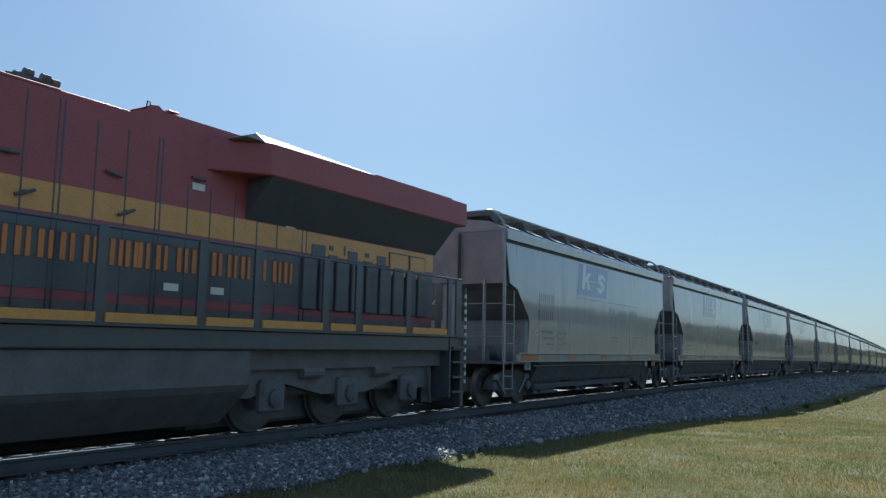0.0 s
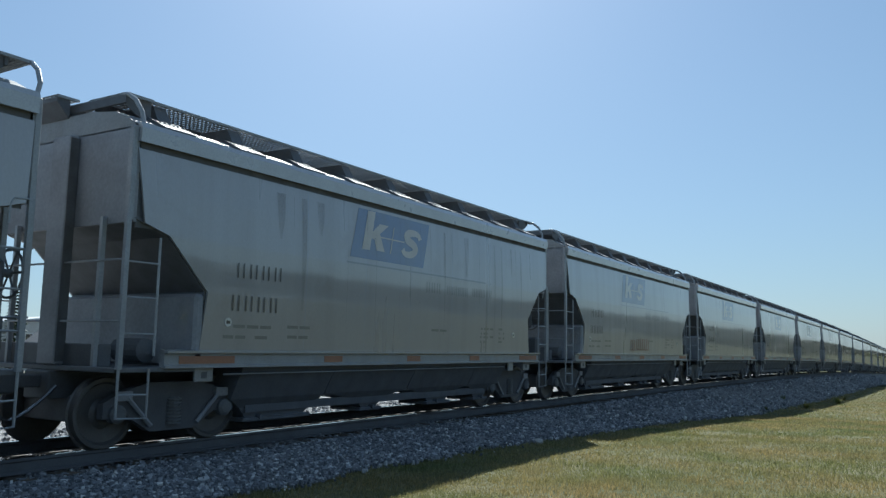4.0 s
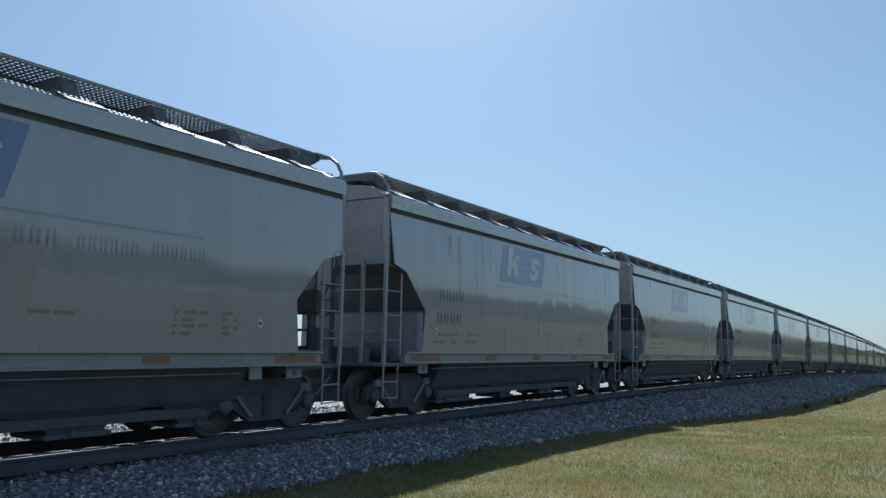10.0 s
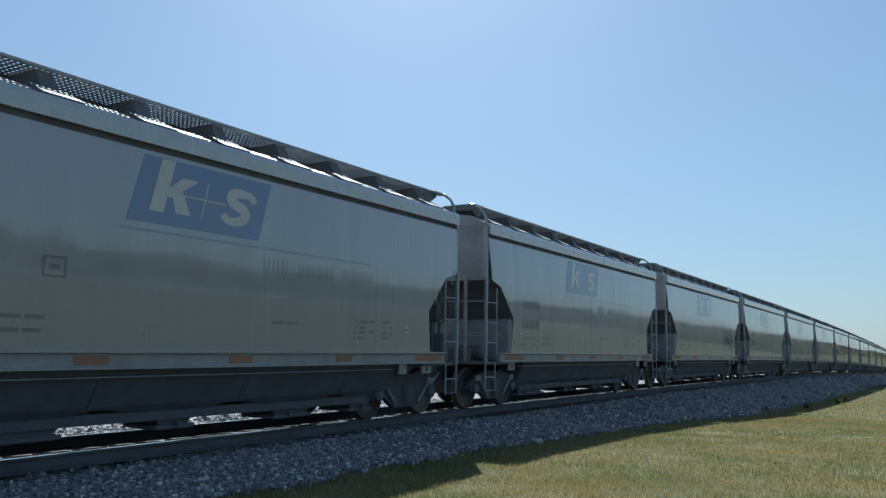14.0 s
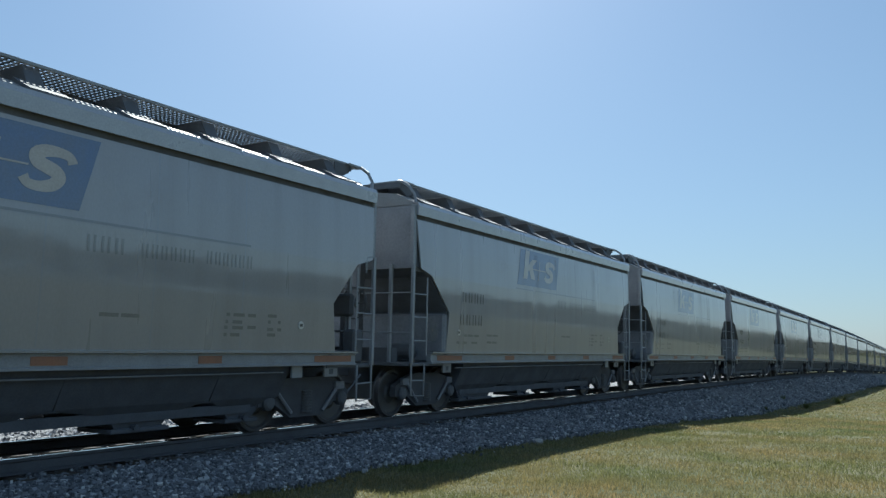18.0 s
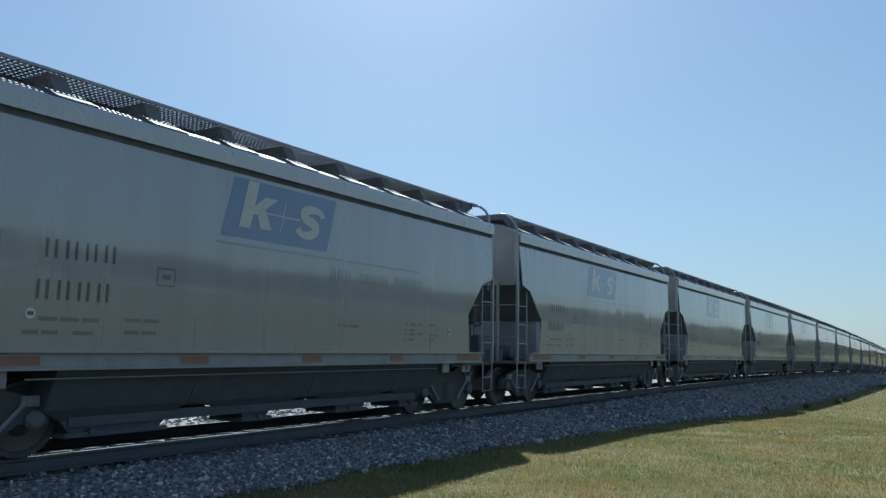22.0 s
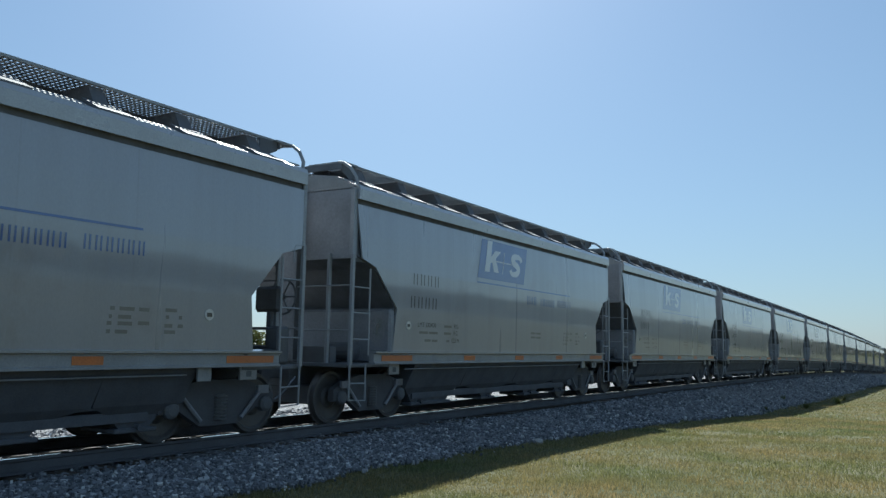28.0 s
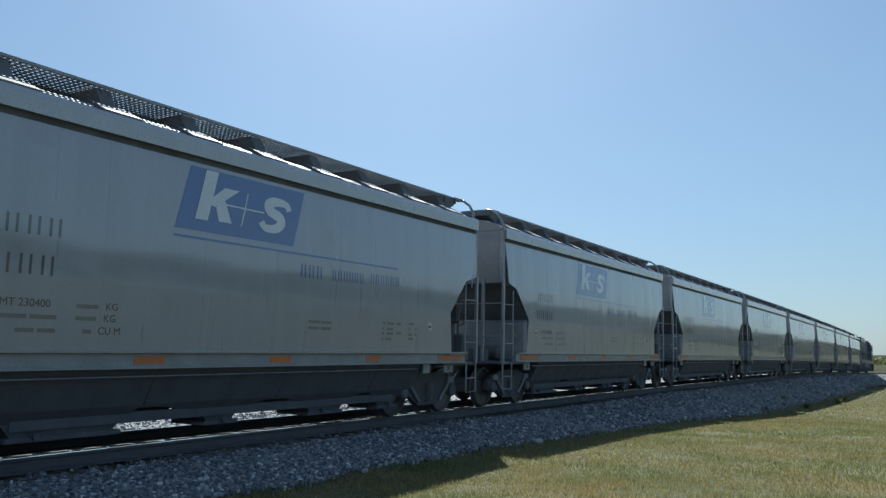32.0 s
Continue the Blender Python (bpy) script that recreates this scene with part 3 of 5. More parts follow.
def build_hopper():
    car = new("hopper_car")
    car.empty_display_size = 0.5
    both("side_sheet", side_mesh, SIDE, car, "curved glossy grey side panel")
    both("side_sill", lambda: P([(1.40, 1.04), (1.53, 1.04), (1.53, 1.07), (1.50, 1.08), (1.50, 1.22), (1.40, 1.22)], "y", 0.0, 11.24), FRAME, car)
    both("sill_flange", lambda: P([(1.40, 1.222), (1.50, 1.222), (1.56, 1.235), (1.56, 1.262), (1.40, 1.285)], "y", -0.004, 11.244), FLANGE, car, "bright sill edge under the side panel")
    # The chord's dark colour carries the shadow line below the eave.
    both("top_chord", lambda: P([(1.38, 3.78), (1.47, 3.78), (1.47, 3.90), (1.38, 3.90)], "y", -0.55, 11.66), SHADE_GREY, car, "recessed top chord toned dark as eave shade")
    both("eave", lambda: P([(1.40, 3.90), (1.535, 3.88), (1.545, 4.06), (1.515, 4.13), (1.40, 4.15)], "y", -0.58, 11.69), EAVE, car, "pale glossy roof edge")
    part("roof", P([(-1.45, 4.12), (-1.0, 4.335), (-0.5, 4.40), (0.5, 4.40), (1.0, 4.335), (1.45, 4.12), (1.45, 4.08), (-1.45, 4.08)], "y", -0.58, 11.69), ROOF, car)
    for i in range(4):
        a = 0.1 + i * 2.85
        part("hatch_cover", P([(-0.22, 4.39), (-0.22, 4.47), (-0.15, 4.54), (0.15, 4.54), (0.22, 4.47), (0.22, 4.39)], "y", a, a + 2.55), ROOF, car)
    for s in (1, -1):
        x0, x1 = (0.24, 0.97) if s > 0 else (-0.97, -0.24)
        rb = part("running_board", grating(-0.46, 11.86, x0, x1, 4.63), GRATE, car, "perforated steel roof walkway")
        part("walkway_support", B(*sorted((s * 0.27, s * 0.31)), -0.4, 11.8, 4.395, 4.615), DARK, rb)
        for i in range(9) if s > 0 else ():
            y = 0.15 + i * 1.36
            part("bracket", P([(s * 0.32, 4.39), (s * 1.0, 4.33), (s * 1.07, 4.30), (s * 0.90, 4.60), (s * 0.32, 4.60)], "y", y - 0.11, y + 0.11), DARK, rb)
            part("bracket_foot", P([(s * 0.99, 4.33), (s * 1.38, 4.15), (s * 1.38, 4.20), (s * 1.0, 4.385)], "y", y - 0.26, y + 0.26), DARK, rb)
        for line in (((0.92, -0.45, 4.615), (1.04, -0.455, 4.60), (1.20, -0.45, 4.50), (1.33, -0.44, 4.32), (1.37, -0.43, 4.12)), ((0.90, 11.83, 4.615), (1.05, 11.84, 4.60), (1.22, 11.82, 4.48), (1.34, 11.79, 4.30), (1.37, 11.74, 4.12))):
            part("end_grab", bars([(s * u, v, w) for u, v, w in line], 0.030, 8), FRAME, rb)
    for y0, y1 in ((-0.46, -0.06), (11.46, 11.86)):
        tagged(part("end_walkway", grating(y0, y1, -1.05, 1.05, 4.615, 0.06), GRATE, car), kind="stuff")
    for e in (0, 1):
        def turn(bm):
            return mirror_y(bm) if e else bm
        part("end_sheet", turn(B(-1.47, 1.47, -0.58, -0.53, 2.86, 4.10)), PANEL, car, "upright dusty grey end panel")
        post = part("centre_post", turn(B(-0.12 - 0.22 * e, 0.27 - 0.22 * e, -0.73, -0.585, 1.06, 4.08, bevel=0.015)), PANEL, car, "wide upright end post")
        # Added thin plate; its dark colour paints the shaded flank of the post.
        part("post_web", turn(B(0.272 - 0.22 * e, 0.280 - 0.22 * e, -0.72, -0.59, 1.10, 4.05)), SHADE_GREY, post, "dark plate standing in for the shaded post side")
        beam = B(-1.02, 1.02, -0.475, -0.445, 4.49, 4.60)
        for x in (-0.98, -0.33, 0.33, 0.98):
            prism(beam, [(-0.44, 4.60), (-0.44, 4.46), (-0.12, 4.30), (-0.05, 4.30), (-0.05, 4.60)], "x", x - 0.012, x + 0.012)
        part("walkway_frame", turn(beam), DARK, car, "dark frame under the end walkway")
        # Added plate that fills the corner gap with a painted shade tone.
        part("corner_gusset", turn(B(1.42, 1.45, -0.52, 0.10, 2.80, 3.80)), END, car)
        slope = bmesh.new()
        line = [(-0.56, 2.91), (-0.05, 2.73), (0.615, 2.06), (0.60, 1.90)]
        prism(slope, line + [(y + 0.04, z + 0.03) for y, z in reversed(line)], "x", -1.475, 1.475)
        # Downward-facing slope: its shade is painted in with the darker end tone.
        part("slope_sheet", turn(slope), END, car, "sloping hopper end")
        bulkhead = part("end_bulkhead", turn(B(-1.50, 1.50, 0.46, 0.62, 1.05, 2.03, bevel=0.04)), PANEL, car, "dusty grey bulkhead under the slope")
        spot = bmesh.new()
        spot.faces.new([spot.verts.new((x, 0.455, z)) for x, z in ((1.03, 1.38), (1.46, 1.38), (1.46, 2.0), (1.03, 2.0))])
        part("dust_patch", turn(spot), DUST, bulkhead, "pale mineral dust")
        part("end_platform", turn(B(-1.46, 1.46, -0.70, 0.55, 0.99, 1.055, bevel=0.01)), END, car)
        part("end_sill", turn(B(-1.48, 1.0, -0.60, -0.42, 1.05, 1.335, bevel=0.012)), DARK, car)
        part("draft_sill", turn(B(-0.27, 0.27, -0.78, 0.6, 0.62, 0.99, bevel=0.02)), DARK, car)
        for x in (-0.95, 0.95):
            part("end_post", turn(B(x - 0.03, x + 0.03, -0.66, -0.59, 1.05, 2.95, bevel=0.006)), FRAME, car)
        for s in (1, -1):
            part("corner_post", turn(B(s * 1.44 - 0.045, s * 1.44 + 0.045, -0.66, -0.58, 2.88, 4.08, bevel=0.01)), FRAME, car)
        part("brake_beam", turn(B(-0.72, 0.72, -0.50, -0.40, 0.32, 0.66, bevel=0.02)), DARK, car)
        grab = bmesh.new()
        bar(grab, (-1.46, -0.68, 2.38), (1.46, -0.68, 2.38), 0.014)
        bar(grab, (-0.95, -0.68, 1.62), (1.46, -0.68, 1.62), 0.014)
        part("end_grab_rail", turn(grab), FRAME, car)
        ya, yb = (-0.67, -0.17) if not e else (11.70, 11.24)
        for x in (1.5, -1.5):
            ladder(car, ya, yb, x)
        coupler(car, -1 if not e else 1, -0.72 if not e else 11.83)
    # step board that juts out over the front end
    board = part("step_board", grating(-0.79, -0.47, -0.74, 0.0, 4.66, 0.06), GRATE, car, "perforated step board over the car end")
    part("bracket", P([(-0.78, 4.63), (-0.78, 4.58), (-0.60, 4.38), (-0.585, 4.38), (-0.585, 4.63)], "x", -0.72, -0.02), DARK, board)
    # handbrake and air gear at the rear end
    ring = bmesh.new()
    c = Vector((1.0, 11.80, 2.12))
    n = 18
    for i in range(n):
        a, b = 2 * math.pi * i / n, 2 * math.pi * (i + 1) / n
        bar(ring, c + Vector((math.cos(a), 0, math.sin(a))) * 0.28, c + Vector((math.cos(b), 0, math.sin(b))) * 0.28, 0.016)
    for i in range(6):
        a = 2 * math.pi * i / 6
        bar(ring, c, c + Vector((math.cos(a), 0, math.sin(a))) * 0.28, 0.012)
    bar(ring, c + Vector((0, -0.12, 0)), c + Vector((0, 0.02, 0)), 0.05, 10)
    part("brake_wheel", ring, DARK, car, "round spoked handbrake wheel")
    part("brake_housing", B(0.58, 1.12, 11.58, 11.70, 1.87, 2.28, bevel=0.05), DARK, car)
    part("chain_guard", B(0.84, 0.96, 11.60, 11.68, 1.06, 1.88, bevel=0.02), DARK, car)
    part("brake_step", B(0.05, 0.95, 11.50, 11.76, 1.60, 1.63, bevel=0.006), DARK, car)
    part("retainer_box", B(0.14, 0.44, 11.32, 11.60, 1.06, 1.70, bevel=0.04), DARK, car)
    part("retainer_box", B(1.16, 1.42, 11.30, 11.56, 1.06, 1.64, bevel=0.04), DARK, car)
    part("air_reservoir", lathe([(-0.75, 0.05), (-0.72, 0.17), (-0.65, 0.2), (0.35, 0.2), (0.42, 0.17), (0.45, 0.05)], 16), FRAME, car).location = (0.2, 10.95, 1.34)
    part("brake_valve", B(-0.75, -0.4, 10.9, 11.2, 1.06, 1.5, bevel=0.03), DARK, car)
    part("brake_cylinder", lathe([(-0.1, 0.16), (0.45, 0.16), (0.5, 0.05)], 14), DARK, car).location = (0.55, 0.1, 1.26)
    part("hand_hoop", bars([(1.52, 11.46, 2.62), (1.52, 11.46, 2.84), (1.52, 11.50, 2.90), (1.52, 11.67, 2.91), (1.52, 11.72, 2.85), (1.52, 11.72, 2.66)], 0.013), FRAME, car, "bent steel handhold")
    # weld lines between the side panels
    tagged(part("weld_seams", decal([rect(y - 0.012, y + 0.012, 1.30, 3.78) for y in (2.62, 4.15, 5.55, 7.05, 8.58)], 0.0015), SEAM, car), kind="stuff")
    # underside
    part("centre_sill", B(-0.25, 0.25, 0.4, 10.84, 0.70, 1.03), DARK, car)
    for y0, y1, a, b in ((1.5, 3.60, 2.0, 3.2), (3.60, 6.05, 4.85, 5.2), (6.05, 8.4, 7.05, 7.65), (8.4, 9.8, 8.95, 9.3)):
        bay = part("hopper_bay", hopper_bay(y0, y1, a, b), SOOT, car, "tapered discharge hopper")
        for s in (1, -1):
            gate = bmesh.new()
            box(gate, *sorted((s * 0.36, s * 1.06)), a - 0.15, b + 0.15, 0.205, 0.265, bevel=0.01)
            bar(gate, (s * 0.9, a + 0.2, 0.27), (s * 1.10, a + 0.2, 0.27), 0.04, 8)
            part("discharge_gate", gate, SOOT, bay)
    both("gate_rail", lambda: B(1.02, 1.05, 1.9, 9.3, 0.34, 0.475), SOOT, car)
    both("train_pipe", lambda: bars([(1.40, 1.1, 0.94), (1.40, 9.6, 0.94)], 0.011), PANEL, car)
    both("brake_rigging", lambda: bars([(1.1, 1.9, 0.54), (1.1, 9.4, 0.54)], 0.018), SOOT, car)
    bogie(car, TRUCKS[0])
    bogie(car, TRUCKS[1])
    for s, y0, y1, hole in ((1, 0.56, 0.88, 1), (1, 10.53, 10.86, 1), (1, 9.76, 10.0, 0)):
        x0, x1 = (1.40, 1.44) if s > 0 else (-1.44, -1.40)
        pad = part("jacking_plate", B(x0, x1, y0, y1, 0.85, 1.038, bevel=0.006), ROOF if hole else FRAME, car)
        if hole:
            m = (y0 + y1) / 2
            part("socket", B(x0 - 0.003, x1 + 0.003, m - 0.05, m + 0.05, 0.895, 0.98), DARK, pad)
    for y0, y1 in ((0.23, 1.2), (3.14, 3.6), (5.51, 5.95), (7.85, 8.26), (10.2, 11.12)):
        part("reflector", B(1.502, 1.507, y0, y1, 1.095, 1.195), ORANGE, car, "orange reflective strip")
    # markings on the side that the camera sees
    for y in (1.03, 9.83):
        d = part("placard", lathe([(0.0, 0.078), (0.006, 0.078)], 18), LOGO, car)
        d.location = (side_x(1.75) + 0.003, y, 1.75)
        part("placard_bar", B(0.007, 0.009, -0.045, 0.045, -0.028, 0.028), BLACK, d)
    logo = part("logo_panel", decal([rect(3.61, 5.87, 2.87, 3.745, 0.25)]), BLUE, car, "blue slanted panel with white shapes")
    stem = rect(3.935, 4.155, 3.03, 3.735, 0.19)
    arm = [(4.215, 3.25), (4.29, 3.235), (4.40, 3.315), (4.735, 3.535), (4.46, 3.535), (4.232, 3.36)]
    leg = [(4.30, 3.232), (4.355, 3.045), (4.595, 3.045), (4.46, 3.36), (4.39, 3.318)]
    cross = [rect(4.765, 4.79, 3.035, 3.53, 0.125), rect(4.47, 4.83, 3.288, 3.31), rect(4.858, 5.23, 3.285, 3.307)]
    bow = []
    for u, v in ((0.94, 0.70), (0.84, 0.84), (0.62, 0.895), (0.36, 0.875), (0.21, 0.77), (0.26, 0.63), (0.46, 0.545), (0.66, 0.465), (0.76, 0.34), (0.67, 0.18), (0.45, 0.11), (0.22, 0.135), (0.09, 0.27)):
        bow.append((5.08 + 0.62 * u + 0.145 * v, 3.015 + 0.545 * v))
    part("logo_shape", decal([stem, arm, leg] + cross, 0.008), LOGO, logo)
    part("logo_shape", decal(ribbon(bow, (0.13, 0.11, 0.12, 0.145, 0.165, 0.165, 0.16, 0.165, 0.165, 0.145, 0.12, 0.11, 0.13)), 0.008), LOGO, logo)
    part("logo_rule", decal([rect(3.60, 8.68, 2.755, 2.785)]), BLUE, car)
    tagged(part("name_marking", decal(bars_for(6.05, 6.62, 2.42, 2.62, 3) + bars_for(6.82, 7.70, 2.42, 2.60, 6) + bars_for(7.86, 8.76, 2.44, 2.62, 6)), BLUE, car), kind="stuff")
    tagged(part("reporting_mark", decal(bars_for(1.12, 2.12, 2.53, 2.74, 4, 0.12)), BLACK, car), kind="stuff")
    tagged(part("number_mark", decal(bars_for(1.05, 2.06, 2.09, 2.31, 4, 0.12)), BLACK, car), kind="stuff")
    for body, y, z in (("LMT 230400", 1.34, 1.74), ("KG", 2.68, 1.74), ("KG", 2.66, 1.60), ("CU M", 2.60, 1.45)):
        text_mesh(body, 0.125, y, z, BLACK, car)
    small = []
    for y0, y1, z in ((2.3, 2.62, 1.74), (1.40, 2.1, 1.60), (2.3, 2.6, 1.60), (1.6, 2.1, 1.45), (2.4, 2.55, 1.45), (6.3, 6.9, 1.7), (6.3, 6.9, 1.6)) + DATA:
        small += print_line(y0, y1, z)
    tagged(part("data_marking", decal(small), SMALL_PRINT, car), kind="stuff")
    return tagged(car, "grey covered hopper car with blue logo panel, rolling on rails", "hopper car", "hopper cars of the train")


# ---- diesel locomotive ----
# Same space as a car: the rear end of the locomotive is at y = -2.4, its nose at y = -24.


def build_locomotive():
    loco = new("locomotive")

    def slab(name, mat_, *a, bevel=0.0, label="", under=None):
        return part(name, B(*a, bevel=bevel), mat_, under or loco, label)

    slab("underframe", LBLK, -1.46, 1.46, -23.6, -2.4, 1.28, 1.56, bevel=0.02)
    slab("walkway", LBLK, -1.52, 1.52, -23.4, -2.45, 1.56, 1.60)
    for s in (1, -1):
        x = sorted((s * 1.49, s * 1.535))
        for a, b in ((-23.0, -19.4), (-19.2, -17.4), (-17.2, -15.8), (-15.6, -14.2), (-14.1, -12.66), (-12.54, -11.12), (-10.98, -9.60), (-9.43, -8.56), (-8.37, -7.03), (-6.82, -6.17), (-5.97, -4.66), (-4.42, -3.2)):
            slab("sill_stripe", LYEL, x[0], x[1], a, b, 1.605, 1.72, label="yellow painted frame edge")
    slab("equipment_box", LGRY, -1.25, 1.25, -8.5, -2.6, 0.98, 1.30)
    part("fuel_tank", P([(-1.40, 1.27), (-1.40, 0.78), (-1.33, 0.68), (-0.80, 0.20), (0.80, 0.20), (1.33, 0.68), (1.40, 0.78), (1.40, 1.27)], "y", -16.6, -8.45), LGRY, loco, "grimy black fuel tank")
    # long hood in painted bands
    y0, y1 = -19.6, -2.95
    for name, m, z0, z1, w in (("hood_riser", LKICK, 1.60, 1.85, 0.985), ("hood_base", LRED, 1.85, 1.98, 0.99), ("hood_lower", LBLK, 1.98, 2.82, 1.0), ("hood_pinstripe", LRED, 2.82, 2.89, 1.003), ("hood_stripe", LYEL, 2.89, 3.25, 1.0), ("hood_upper", LRED, 3.25, 4.37, 1.0)):
        slab(name, m, -w, w, y0, y1, z0, z1)
    part("hood_roof", B(-0.94, 0.94, -19.6, -10.0, 4.37, 4.42, bevel=0.008), LRED, loco)
    part("hood_step", P([(-10.42, 4.37), (-10.42, 4.405), (-10.1, 4.54), (-8.3, 4.54), (-8.3, 4.37)], "x", -0.96, 0.96), LRED, loco)
    for s in (1, -1):
        for y in (-18.6, -17.7, -16.8, -15.9, -15.0, -14.1, -13.2, -12.75, -12.28, -11.83, -11.42, -11.35, -10.89, -10.435, -9.95, -9.88, -9.415, -8.995, -8.525, -8.05, -7.6, -7.0, -6.9):
            x = sorted((s * 0.985, s * 1.006))
            slab("door_edge", LBLK, x[0], x[1], y - 0.010, y + 0.010, 1.75, 4.30 if y < -11.3 else 4.15 if y < -9.6 else 3.6)
        for y, z, rise in ((-12.02, 3.51, 0.0), (-11.79, 3.075, 0.045), (-10.64, 3.51, -0.02), (-10.42, 3.04, 0.05), (-9.26, 3.70, 0.0)):
            handle = part("latch_handle", bars([(s * 1.03, y - 0.12, z - rise), (s * 1.045, y, z), (s * 1.03, y + 0.12, z + rise)], 0.022, 8), LBLK, loco)
            part("latch_boss", lathe([(s * 1.0, 0.035), (s * 1.04, 0.03)], 10), LBLK, handle).location = (0, y, z)
        for y, z in ((-9.24, 3.59), (-7.3, 3.30)):
            x = sorted((s * 1.0, s * 1.012))
            slab("warning_plate", WHITE, x[0], x[1], y - 0.11, y + 0.11, z - 0.05, z + 0.05)
        # panels and openings below the radiator
        for a, b, z0, z1 in ((-6.76, -6.41, 2.86, 3.06), (-5.78, -5.51, 2.80, 3.04), (-4.91, -4.63, 2.78, 3.05), (-6.32, -6.08, 2.83, 2.92), (-5.32, -5.06, 2.82, 2.91), (-6.30, -6.20, 3.0, 3.08), (-5.90, -5.86, 2.95, 3.12), (-5.28, -5.16, 2.98, 3.06)):
            slab("access_opening", LBLK, *sorted((s * 0.985, s * 1.012)), a, b, z0, z1)
        for a, b in ((-4.53, -3.88), (-3.84, -3.27)):
            slab("door_frame", LBLK, *sorted((s * 1.0, s * 1.018)), a, b, 2.69, 3.16)
            slab("access_door", LYEL, *sorted((s * 1.0, s * 1.03)), a + 0.025, b - 0.025, 2.71, 3.135, bevel=0.012)
        x = sorted((s * 1.0, s * 1.02))
        letters = bmesh.new()
        for word in ((-12.32, -12.04, -11.76, -11.48, -11.20, -10.89), (-10.52, -10.29, -10.10, -9.81), (-9.46, -9.20, -8.83, -8.53, -8.26, -7.92, -7.58, -7.32)):
            for y in word:
                box(letters, x[0], x[1], y - 0.095, y - 0.025, 2.34, 2.68)
                box(letters, x[0], x[1], y + 0.035, y + 0.09, 2.34, 2.68)
        tagged(part("name_marking", letters, LORANGE, loco, "orange-yellow lettering bars on the black side"), kind="stuff")
        for y in (-9.87, -9.07):
            x = sorted((s * 1.30, s * 1.31))
            slab("small_plate", WHITE, x[0], x[1], y - 0.12, y + 0.12, 2.05, 2.15)
        # handrail
        for y in (-18.7, -17.2, -15.7, -14.15, -12.6, -11.05, -9.51, -8.465, -6.93, -6.07, -4.54, -3.05):
            slab("stanchion", LBLK, *sorted((s * 1.46, s * 1.50)), y - 0.07, y + 0.07, 1.60, 2.76)
        slab("stanchion", LBLK, *sorted((s * 1.455, s * 1.50)), -2.80, -2.58, 1.60, 2.74, bevel=0.01)
        slab("stanchion", LBLK, *sorted((s * 0.80, s * 0.95)), -2.53, -2.48, 1.60, 2.70, bevel=0.01)
        part("handrail", bars([(s * 1.48, -19.3, 2.76), (s * 1.48, -2.57, 2.75)], 0.022), LBLK, loco)
        part("end_rail", bars([(s * 1.48, -2.57, 2.74), (s * 1.30, -2.50, 2.70), (s * 0.3, -2.50, 2.70)], 0.020), LBLK, loco)
        part("safety_chain", bars([(s * 0.80, -2.49, 2.35), (s * 0.6, -2.47, 2.18), (s * 0.4, -2.46, 2.12), (s * 0.2, -2.47, 2.18), (0, -2.49, 2.35)], 0.012), WHITE, loco)
        for k in range(9):
            slab("louvre_panel", LBLK, *sorted((s * 0.99, s * 1.06)), -7.0 + k * 0.43, -6.66 + k * 0.43, 1.95, 2.86, bevel=0.015)
        # end steps
        for z in (0.45, 0.75, 1.05, 1.35):
            slab("step", LBLK, *sorted((s * 1.05, s * 1.5)), -2.9, -2.45, z - 0.02, z + 0.02)
        rail = part("step_rail", bars([(s * 1.5, -2.42, 0.5), (s * 1.5, -2.42, 2.6)], 0.022), LBLK, loco, "black and white banded grab rail")
        for k in range(12):
            part("white_band", bars([(s * 1.5, -2.42, 0.62 + k * 0.16), (s * 1.5, -2.42, 0.70 + k * 0.16)], 0.026), WHITE, rail)
        slab("cab_step", LBLK, *sorted((s * 1.05, s * 1.5)), -23.4, -22.9, 0.4, 1.3)
    # radiator cab with overhanging wings
    part("radiator_screen", P([(-1.0, 3.26), (1.0, 3.26), (1.53, 3.875), (-1.53, 3.875)], "y", -8.3, -2.88), LBLK, loco, "black radiator intake screen")
    part("radiator_wing", P([(-1.53, 3.88), (1.53, 3.88), (1.55, 3.90), (1.55, 4.36), (1.545, 4.37), (-1.545, 4.37), (-1.55, 4.36), (-1.55, 3.90)], "y", -8.35, -2.52), LRED, loco, "wide red overhanging radiator")
    flare = bmesh.new()
    ends = []
    for y, pts in ((-9.1, ((-0.99, 3.88), (0.99, 3.88), (1.0, 3.90), (1.0, 4.28), (0.95, 4.36), (-0.95, 4.36), (-1.0, 4.28), (-1.0, 3.90))), (-8.35, ((-1.53, 3.88), (1.53, 3.88), (1.55, 3.90), (1.55, 4.36), (1.545, 4.37), (-1.545, 4.37), (-1.55, 4.36), (-1.55, 3.90)))):
        ends.append([flare.verts.new((u, y, v)) for u, v in pts])
    for i in range(8):
        flare.faces.new((ends[0][i], ends[0][(i + 1) % 8], ends[1][(i + 1) % 8], ends[1][i]))
    flare.faces.new(ends[0])
    flare.faces.new(ends[1])
    part("radiator_flare", flare, LRED, loco)
    cover = bmesh.new()
    rings = [[cover.verts.new((u, y, v)) for u, v in ((-1.5, z0), (-w, z1), (w, z1), (1.5, z0))] for y, w, z0, z1 in ((-8.86, 1.0, 4.372, 4.39), (-8.45, 1.30, 4.374, 4.53), (-5.7, 1.38, 4.374, 4.44))]
    for a, b in zip(rings[:-1], rings[1:]):
        for i in range(4):
            cover.faces.new((a[i], a[(i + 1) % 4], b[(i + 1) % 4], b[i]))
